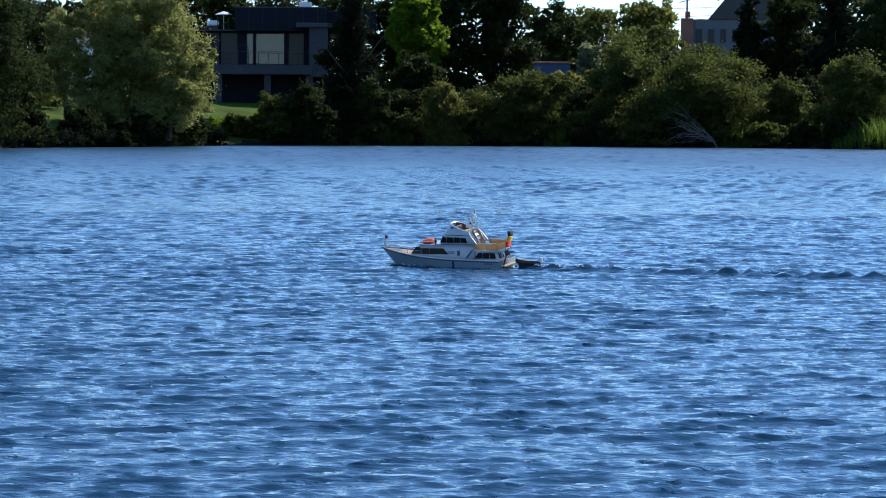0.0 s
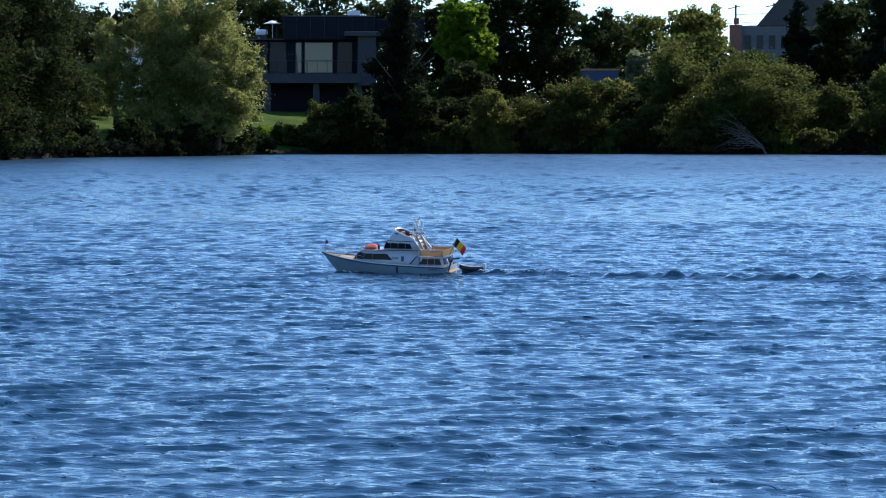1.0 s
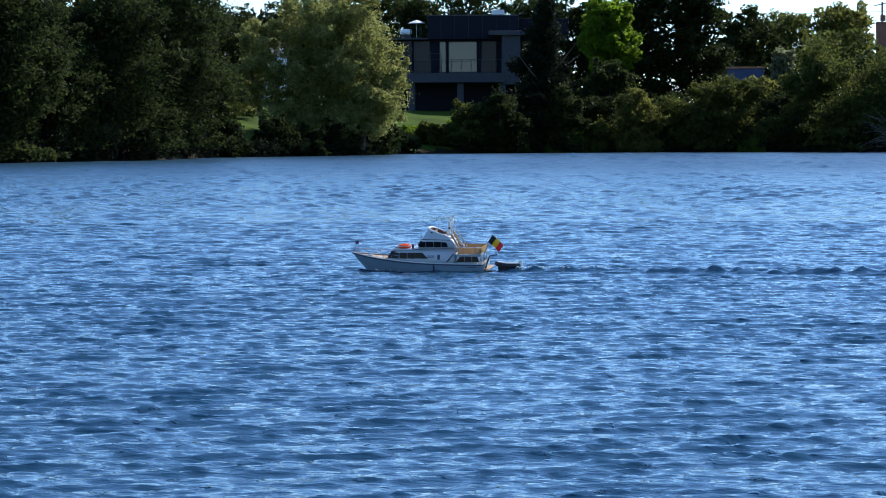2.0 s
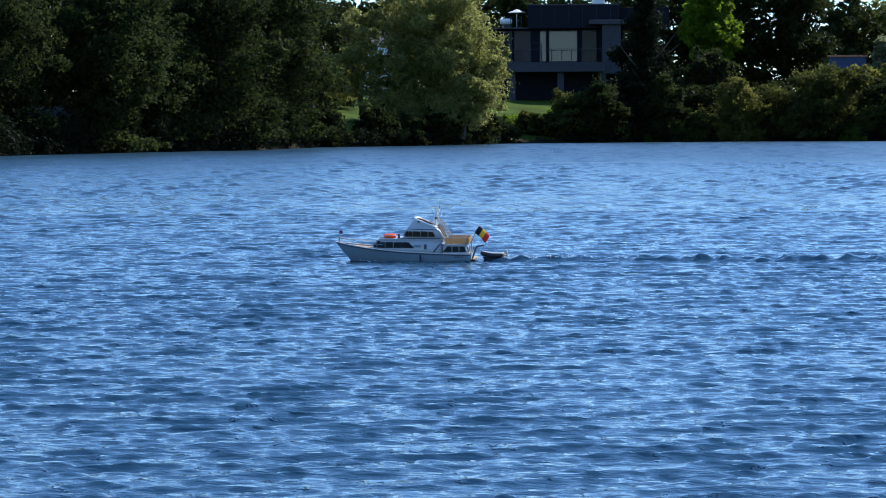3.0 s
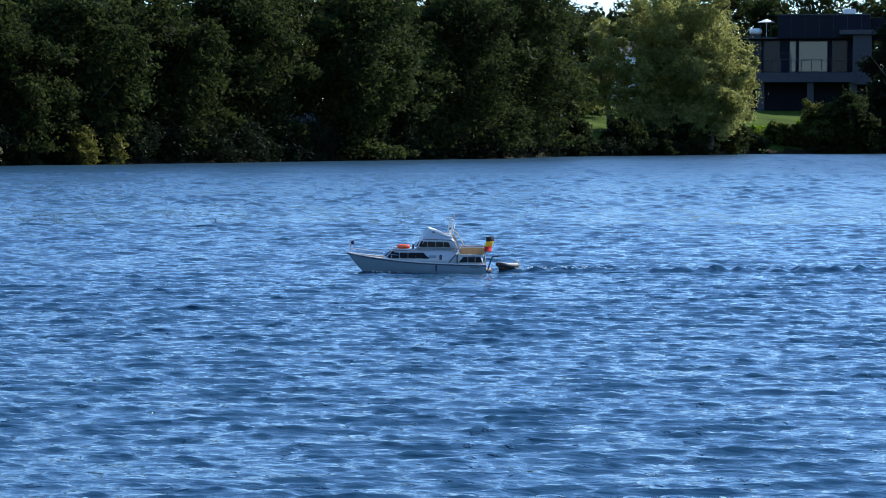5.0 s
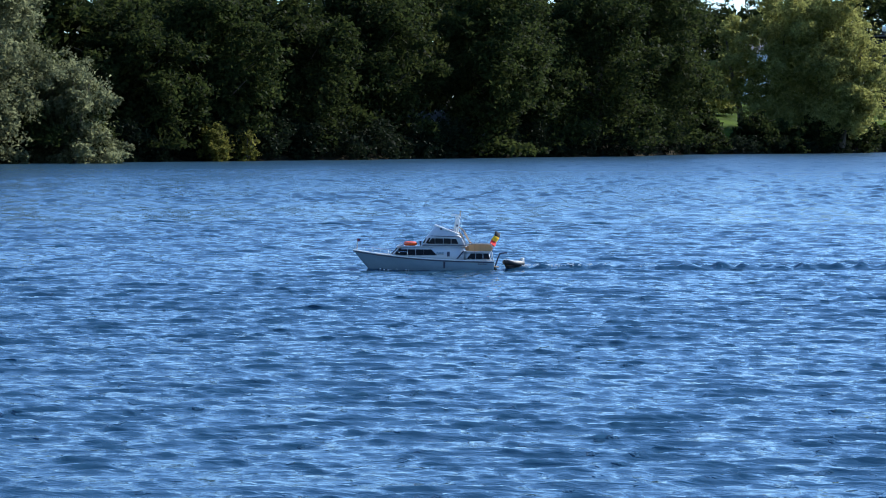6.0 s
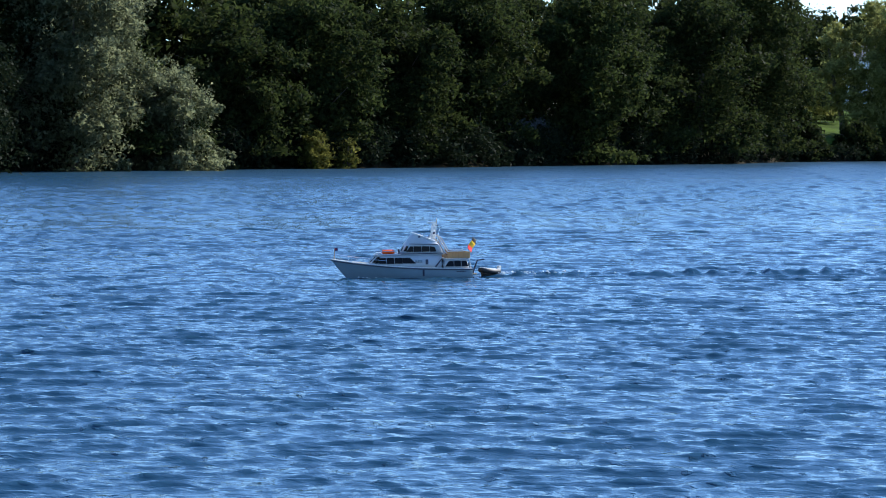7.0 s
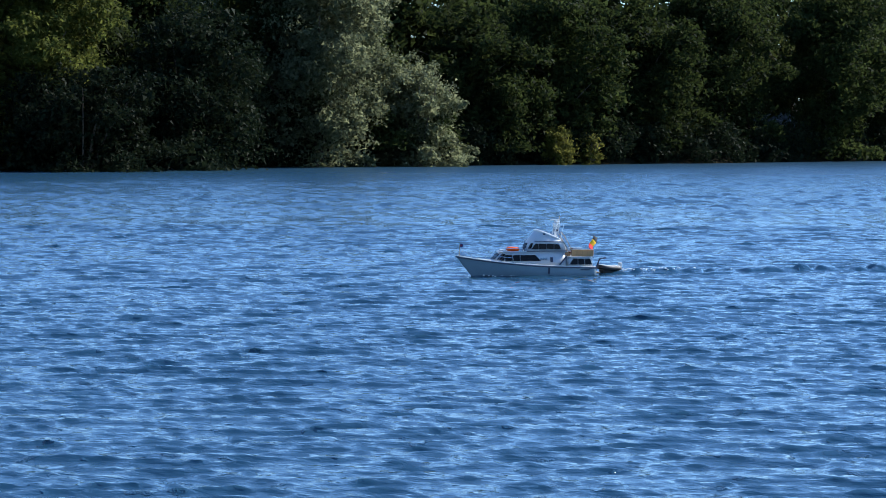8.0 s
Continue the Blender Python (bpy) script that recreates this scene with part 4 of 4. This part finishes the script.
    for side in (1, -1):
        xs = (0.165, 0.085, 0.0, -0.08)
        for k in range(3):
            a, c = xs[k], xs[k + 1] + 0.007
            poly = [(a, 0.272), (c, 0.272), (c, 0.325), (a - (0.045 if k == 0 else 0), 0.328)]
            part("window", panel(poly, 0.1425, 0.075, 0.25, side, 0.006), TINT, fly, "dark tinted wheelhouse window")
        part("window", panel([(-0.08, 0.272), (-0.15, 0.272), (-0.13, 0.32), (-0.08, 0.325)], 0.1425, 0.075, 0.25, side, 0.006), TINT, fly)
        part("fly_stripe", panel([(0.135, 0.348), (-0.17, 0.340), (-0.17, 0.347), (0.132, 0.355)], 0.137, 0.18, 0.345, side, 0.005), STRIPE, fly)
        part("vent", panel([(0.035, 0.415), (0.015, 0.415), (0.015, 0.432), (0.035, 0.432)], 0.122, 0.18, 0.42, side, 0.006), STRIPE, fly)
        part("ladder_rail", loft([[(-0.162, side * 0.066, 0.392), (-0.162, side * 0.058, 0.392), (-0.182, side * 0.058, 0.392), (-0.182, side * 0.066, 0.392)], [(-0.252, side * 0.066, 0.20), (-0.252, side * 0.058, 0.20), (-0.285, side * 0.058, 0.20), (-0.285, side * 0.066, 0.20)]]), TEAK, boat, "varnished stair side")
        part("stair_rail", rod([(-0.175, side * 0.062, 0.44), (-0.215, side * 0.062, 0.41), (-0.30, side * 0.062, 0.265), (-0.302, side * 0.062, 0.2)], 0.0035, 6), TEAK, boat)
        part("wing", loft([[(-0.195, side * 0.138, 0.335), (-0.195, side * 0.128, 0.335), (-0.165, side * 0.11, 0.375), (-0.165, side * 0.118, 0.375)], [(-0.262, side * 0.144, 0.25), (-0.262, side * 0.134, 0.25), (-0.235, side * 0.12, 0.25), (-0.235, side * 0.142, 0.25)]]), PAINT, boat)
    for k in range(5):
        f = k / 4.5 + 0.08
        part("ladder_step", box(-0.172 - 0.095 * f - 0.014, -0.172 - 0.095 * f + 0.012, -0.058, 0.058, 0.375 - 0.17 * f, 0.382 - 0.17 * f), SEAT, boat, "dark stair tread")
    for y in (-0.07, 0.0, 0.07):
        x = 0.192 - abs(y) * 0.28
        bm = bmesh.new()
        v = [bm.verts.new(p) for p in ((x + 0.008, y - 0.03, 0.275), (x + 0.008, y + 0.03, 0.275), (x - 0.022, y + 0.028, 0.33), (x - 0.022, y - 0.028, 0.33), (x - 0.02, y - 0.03, 0.275), (x - 0.02, y + 0.03, 0.275), (x - 0.05, y + 0.028, 0.33), (x - 0.05, y - 0.028, 0.33))]
        for f in ((0, 1, 2, 3), (7, 6, 5, 4), (0, 4, 5, 1), (1, 5, 6, 2), (2, 6, 7, 3), (3, 7, 4, 0)):
            bm.faces.new([v[i] for i in f])
        part("windscreen", bm, TINT, fly, "dark wheelhouse windscreen pane")
    # lattice mast, raked aft: four legs, rungs, two yards with lamps, radar
    mast = part("mast", rod([(-0.128, 0, 0.34), (-0.16, 0, 0.535)], [0.011, 0.008], 8), SUN_WHITE, boat, "white raked lattice mast")
    for side in (1, -1):
        for dx in (-0.016, 0.016):
            part("leg", rod([(-0.128 + dx * 1.5, side * 0.034, 0.33), (-0.158 + dx, side * 0.016, 0.525)], [0.005, 0.004], 6), SUN_WHITE, mast)
        part("lamp", box(-0.166, -0.142, side * 0.07 - 0.009, side * 0.07 + 0.009, 0.495, 0.527, 0.004), SUN_WHITE, mast, "white lamp housing")
        part("lamp", box(-0.158, -0.138, side * 0.042 - 0.007, side * 0.042 + 0.007, 0.445, 0.468, 0.004), STRIPE, mast, "dark lamp housing")
        part("aerial", rod([(-0.17, side * 0.08, 0.36), (-0.20, side * 0.085, 0.52)], [0.003, 0.0015], 5), CHROME, boat)
        part("stay", rod([(-0.155, side * 0.06, 0.49), (-0.235, side * 0.125, 0.265)], 0.001, 4), STRIPE, mast)
    for k in range(5):
        z = 0.365 + 0.034 * k
        part("rung", box(-0.152 - 0.005 * k, -0.112 - 0.005 * k, -0.032 + 0.003 * k, 0.032 - 0.003 * k, z, z + 0.006), SUN_WHITE, mast)
    part("yard", rod([(-0.154, -0.085, 0.492), (-0.154, 0.085, 0.492)], 0.005, 6), SUN_WHITE, mast)
    part("yard", rod([(-0.147, -0.055, 0.445), (-0.147, 0.055, 0.445)], 0.004, 6), SUN_WHITE, mast)
    radar = part("radar", box(-0.185, -0.135, -0.022, 0.022, 0.533, 0.552, 0.008), SUN_WHITE, mast)
    part("scanner", box(-0.178, -0.088, -0.010, 0.010, 0.555, 0.569, 0.004), SUN_WHITE, radar, "white radar scanner bar")
    part("mast_light", rod([(-0.178, 0, 0.55), (-0.186, 0, 0.602)], [0.006, 0.004], 8), TEAK, mast)
    part("horn", rod([(-0.11, 0.0, 0.415), (-0.075, 0.0, 0.42)], [0.005, 0.012], 8), CHROME, mast)
    # aft cabin with canvas screen
    aft = part("aft_cabin", loft([loop(-0.225, -0.505, 0.170, 0.085, 0.085, nose=6), loop(-0.225, -0.475, 0.157, 0.188, 0.188, nose=6)]), PAINT, boat, "white aft cabin", True)
    part("aft_deck", loft([loop(-0.215, -0.50, 0.170, 0.187, 0.187, nose=6), loop(-0.215, -0.50, 0.170, 0.197, 0.197, nose=6)]), PAINT, boat)
    for side in (1, -1):
        for x0, x1, s0, s1 in ((-0.235, -0.325, -0.045, 0), (-0.333, -0.40, 0, 0), (-0.408, -0.468, 0, 0.018)):
            part("window", panel([(x0 - (0 if s0 else 0), 0.118), (x1 - s1 * 0.6, 0.118), (x1 + s1 * 0.4, 0.174), (x0 + s0, 0.174)], 0.1665, 0.13, 0.118, side, 0.006), TINT, aft, "dark tinted aft window")
        part("canvas_screen", box(-0.495, -0.26, side * 0.162 - 0.003, side * 0.162 + 0.003, 0.2, 0.262, 0.002), CANVAS, boat, "tan canvas screen")
        for k in range(5):
            part("stanchion", rod([(-0.26 - k * 0.058, side * 0.166, 0.197), (-0.26 - k * 0.058, side * 0.166, 0.272)], 0.002, 5), TEAK, boat)
        part("hand_rail", rod([(-0.255, side * 0.166, 0.272), (-0.497, side * 0.166, 0.272)], 0.003, 5), SUN_WHITE, boat)
        bm = bmesh.new()
        v = [bm.verts.new(p) for p in ((-0.503, side * 0.02, 0.115), (-0.503, side * 0.12, 0.115), (-0.478, side * 0.115, 0.172), (-0.478, side * 0.02, 0.172), (-0.493, side * 0.02, 0.115), (-0.493, side * 0.12, 0.115), (-0.468, side * 0.115, 0.172), (-0.468, side * 0.02, 0.172))]
        for f in ((0, 1, 2, 3), (7, 6, 5, 4), (0, 4, 5, 1), (1, 5, 6, 2), (2, 6, 7, 3), (3, 7, 4, 0)):
            bm.faces.new([v[i] for i in f])
        part("stern_window", bm, TINT, aft)
    part("canvas_screen", box(-0.499, -0.493, -0.162, 0.162, 0.2, 0.262, 0.002), CANVAS, boat, "tan canvas screen")
    part("bench", box(-0.47, -0.40, -0.12, 0.12, 0.197, 0.235, 0.01), TEAK, boat)
    part("table", box(-0.36, -0.29, -0.05, 0.05, 0.225, 0.24, 0.004), SEAT, boat)
    for y in (-0.09, 0.085):
        seat = part("deck_chair", box(-0.335, -0.295, y - 0.02, y + 0.02, 0.222, 0.232, 0.003), TEAK, boat)
        part("chair_back", box(-0.30, -0.292, y - 0.02, y + 0.02, 0.232, 0.285, 0.003), SEAT, seat)
        for dx in (-0.33, -0.30):
            part("chair_leg", box(dx - 0.003, dx + 0.003, y - 0.018, y + 0.018, 0.197, 0.222), TEAK, seat)
    # swim platform and stern davit
    part("swim_platform", box(-0.575, -0.515, -0.15, 0.15, 0.03, 0.042, 0.004), TEAK, boat)
    part("davit", rod([(-0.53, 0.12, 0.015), (-0.555, 0.12, 0.10), (-0.585, 0.12, 0.175), (-0.66, 0.10, 0.182)], 0.008, 6), STRIPE, boat, "dark bent stern davit")
    for y in (-0.09, 0.09):
        part("stern_post", rod([(-0.518, y, 0.09), (-0.505, y, 0.19)], 0.005, 6), PAINT, boat)
    # bow rail
    for side in (1, -1):
        ps = []
        for k in range(7):
            x, y, z = hull_point(0.62 + 0.36 * k / 6, 0)
            ps.append((x, side * max(y - 0.012, 0.004), z + 0.055))
            part("rail_post", rod([(x, side * max(y - 0.012, 0.004), z), (x, side * max(y - 0.012, 0.004), z + 0.055)], 0.002, 5), CHROME, boat)
        part("bow_rail", rod(ps, 0.003, 5), CHROME, boat, "polished bow rail")
    part("anchor_winch", box(0.70, 0.74, -0.02, 0.02, 0.152, 0.178, 0.006), CHROME, boat)
    part("hatch", box(0.60, 0.66, -0.035, 0.035, 0.14, 0.155, 0.004), PAINT, boat)
    # bow flag
    staff = part("bow_staff", rod([(0.88, 0, 0.18), (0.88, 0, 0.315)], 0.003, 6), TEAK, boat)
    part("bow_flag", box(0.846, 0.88, -0.002, 0.002, 0.285, 0.318), F_NAVY, staff, "small dark blue pennant with red centre")
    part("flag_centre", box(0.861, 0.871, -0.0035, 0.0035, 0.297, 0.307), F_RED, staff)
    # ensign: a rippling tricolour in three rigid bands
    pole = part("flag_staff", rod([(-0.505, 0, 0.19), (-0.60, 0, 0.385)], [0.005, 0.004], 6), TEAK, boat)
    ens = new("ensign")
    ens.parent = boat
    ens.location = (-0.597, 0, 0.378)
    for j, m in enumerate((F_BLACK, F_GOLD, F_RED)):
        bm = bmesh.new()
        rows = []
        for i in range(6):
            x = -(j * 0.052 + i * 0.0104)
            yy = 0.010 * math.sin(x * -42)
            rows.append([bm.verts.new((x, yy + e, z - 1.2 * x * x)) for z, e in ((0.0, 0.001), (-0.088, 0.001), (-0.088, -0.001), (0.0, -0.001))])
        for a, c in zip(rows, rows[1:]):
            for q in range(4):
                bm.faces.new((a[q], a[(q + 1) % 4], c[(q + 1) % 4], c[q]))
        bm.faces.new(rows[0][::-1])
        bm.faces.new(rows[-1])
        part("band", bm, m, ens, ("black flag band", "yellow flag band", "red flag band")[j], True)
    # life raft on the cabin roof
    bm = bmesh.new()
    ring = [(0.335 + 0.05 * math.cos(a), 0.06 + 0.04 * math.sin(a), 0.27) for a in [2 * math.pi * k / 14 for k in range(15)]]
    rod(ring, 0.02, 8, bm)
    raft = part("life_raft", bm, ORANGE, boat, "orange rubber life raft", True)
    part("raft_canopy", loft([loop(0.365, 0.305, 0.025, 0.26, 0.26), loop(0.358, 0.312, 0.018, 0.288, 0.288)]), ORANGE, raft, "", True)
    part("roof_hatch", box(0.40, 0.45, -0.04, 0.04, 0.248, 0.262, 0.004), PAINT, boat)
    for side in (1, -1):
        part("roof_rail", rod([(0.45, side * 0.12, 0.25), (0.44, side * 0.12, 0.275), (0.25, side * 0.12, 0.28), (0.245, side * 0.12, 0.25)], 0.003, 5), CHROME, boat)
    part("searchlight", box(0.225, 0.245, 0.09, 0.11, 0.25, 0.30, 0.005), STRIPE, boat)
    tagged(boat, "white model motor yacht with tan canvas and tricolour flag", "model boat")
    return boat, ens


def build_dinghy():
    d = new("dinghy")
    ring = []
    for k in range(17):
        a = 2 * math.pi * k / 16
        ring.append((0.115 * math.copysign(abs(math.cos(a)) ** 0.7, math.cos(a)), 0.058 * math.copysign(abs(math.sin(a)) ** 0.7, math.sin(a)), 0.058 + 0.02 * max(math.cos(a), 0)))
    part("tube", rod(ring, 0.024, 8), BLACKR, d, "black inflated tube", True)
    part("top_strip", rod([(x, y * 0.97, z + 0.019) for x, y, z in ring], 0.009, 6), GREYR, d, "pale upper strip", True)
    part("floor", loft([loop(0.10, -0.10, 0.05, 0.01, 0.0), loop(0.11, -0.11, 0.056, 0.045, 0.035)]), BLACKR, d)
    part("thwart", box(-0.02, 0.015, -0.05, 0.05, 0.06, 0.07, 0.003), TEAK, d)
    motor = part("outboard", box(-0.15, -0.115, -0.018, 0.018, 0.06, 0.115, 0.008), GREYR, d, "small pale outboard motor")
    part("shaft", rod([(-0.135, 0, 0.06), (-0.135, 0, -0.05)], 0.006, 6), BLACKR, motor)
    return tagged(d, "small black inflatable dinghy towed behind the yacht", "dinghy")


def build_wake():
    """Broken water trailing behind the boat: choppy crests that fade outwards. Local axes as the boat's."""
    xs, ys = np.arange(-9.0, 0.45, 0.03), np.arange(-0.9, 0.9001, 0.03)
    X, Y = np.meshgrid(xs, ys)
    s = -X
    wide = 0.10 + 0.035 * s
    env = np.exp(-(Y / wide) ** 2) * np.clip((0.45 - X) / 0.5, 0, 1) * np.clip((9.0 - s) / 4, 0, 1)
    side = np.exp(-((np.abs(Y) - 0.12 - 0.07 * np.clip(s, 0, None)) / 0.07) ** 2) * np.clip((5.0 - s) / 5, 0, 1) * np.clip((0.3 - X) / 0.5, 0, 1)
    rng = np.random.RandomState(2)
    Z = np.zeros_like(X)
    for k in range(26):
        lam = rng.uniform(0.09, 0.34)
        a = rng.uniform(-1.9, 1.9)
        Z += 0.0052 * (lam / 0.2) * np.cos(2 * math.pi / lam * (X * math.cos(a) + Y * math.sin(a)) + rng.rand() * 6.28)
    Z = env * (Z * 0.68 + 0.047) + side * 0.014 * np.cos(s * 9 + np.abs(Y) * 14) - 0.035 * np.clip(1 - env - side, 0, 1)
    n = len(xs)
    i = (np.arange(len(ys) - 1)[:, None] * n + np.arange(n - 1)[None, :]).ravel()
    faces = np.stack([i, i + 1, i + n + 1, i + n], 1)
    ob = new("wake", mesh_of("wake", np.stack([X, Y, Z], -1).reshape(-1, 3).tolist(), faces.tolist(), WATER, True))
    # white flecks close behind the dinghy: foam, also standing in for sun glints
    bm = bmesh.new()
    for k in range(70):
        x = -abs(rng.normal(0, 0.5)) - 0.05
        r = rng.uniform(0.004, 0.011)
        vs = bmesh.ops.create_icosphere(bm, subdivisions=1, radius=r)["verts"]
        bmesh.ops.scale(bm, verts=vs, vec=(1.6, 1.3, 0.7))
        bmesh.ops.translate(bm, verts=vs, vec=(x, rng.normal(0, 0.06), 0.045 + rng.uniform(-0.008, 0.012)))
    # and a few where the stem cuts the water, as solid stand-ins for glints
    for k in range(12):
        x = rng.uniform(1.1, 1.5)
        r = rng.uniform(0.003, 0.009)
        vs = bmesh.ops.create_icosphere(bm, subdivisions=1, radius=r)["verts"]
        bmesh.ops.scale(bm, verts=vs, vec=(1.6, 1.3, 0.7))
        wide = 0.185 * (1 - max((x - 0.75) / 0.78, 0.0) ** 2.2) + rng.uniform(0.01, 0.04)
        bmesh.ops.translate(bm, verts=vs, vec=(x, wide * (1 if k % 3 else -1), rng.uniform(0.002, 0.014)))
    part("foam_glints", bm, FOAM_GLINT, ob, "white flecks for froth and sun glints", True)
    return tagged(ob, "choppy dark wake trailing behind the boat", "wake", kind="stuff")


boat, ensign = build_boat()
dinghy = build_dinghy()
wake = build_wake()

# seconds, x, y, heading (degrees that the bow points away from the near bank)
BOAT = [
    (0.0, 0.197, 28.65, 27.5), (0.5, -0.36, 28.85, 24.5), (1.0, -0.915, 29.0, 20), (1.5, -1.49, 29.12, 14.5), (2.0, -2.08, 29.2, 9), (3.5, -3.875, 28.95, -2.5),
    (4.0, -4.447, 28.78, -6), (5.5, -6.24, 28.2, -15), (6.0, -6.845, 28.0, -19), (6.5, -7.43, 27.75, -23.5), (7.0, -8.022, 27.5, -28), (7.5, -8.55, 27.2, -33.5), (8.0, -9.078, 26.75, -40),
]
# the ensign: seconds, how far it swings to one side and how far it droops, degrees
FLUTTER = [(0.0, 80, -95), (0.5, 20, -40), (1.0, -10, -36), (1.5, 5, -12), (2.0, 10, -36), (3.5, 15, -32), (4.0, 10, -30), (4.7, 15, -66), (5.5, 40, -112), (6.0, 45, -110), (6.5, 50, -116), (7.0, 48, -118), (7.5, 50, -110), (8.0, 40, -116)]
TOW = [(0.0, 4), (2.0, 4), (3.5, 18), (5.5, 42), (6.5, 40), (7.5, 22), (8.0, 8)]


def motions():
    walk(boat, [(t, pose(x, y, 0.004 * math.sin(3.1 * t), 1.0 * math.sin(2.3 * t) - 7.0 * max(1 - t / 6.0, 0.0), 0.8 * math.sin(2.9 * t + 1), 180 - head)) for t, x, y, head in BOAT])
    walk(ensign, [(t, pose(-0.597, 0, 0.378, 0, droop, a)) for t, a, droop in FLUTTER])
    walk(wake, [(t, pose(x, y, 0.0, 0, 0, 180 - head) @ pose(-0.75, 0, 0, 0, 0, 0.0)) for t, x, y, head in BOAT])
    rows = []
    for t, x, y, head in BOAT:
        yaw = float(np.interp(t, [r[0] for r in TOW], [r[1] for r in TOW]))
        rows.append((t, pose(x, y, 0.004 * math.sin(3.4 * t + 1), 0, 0, 180 - head) @ pose(-0.745, -0.02, 0, 0, 0, yaw)))
    walk(dinghy, rows)
    walk(water, [(t, pose(0.05 * t, -0.4 * t, 0)) for t in (0.0, 4.0, 8.0)])


motions()
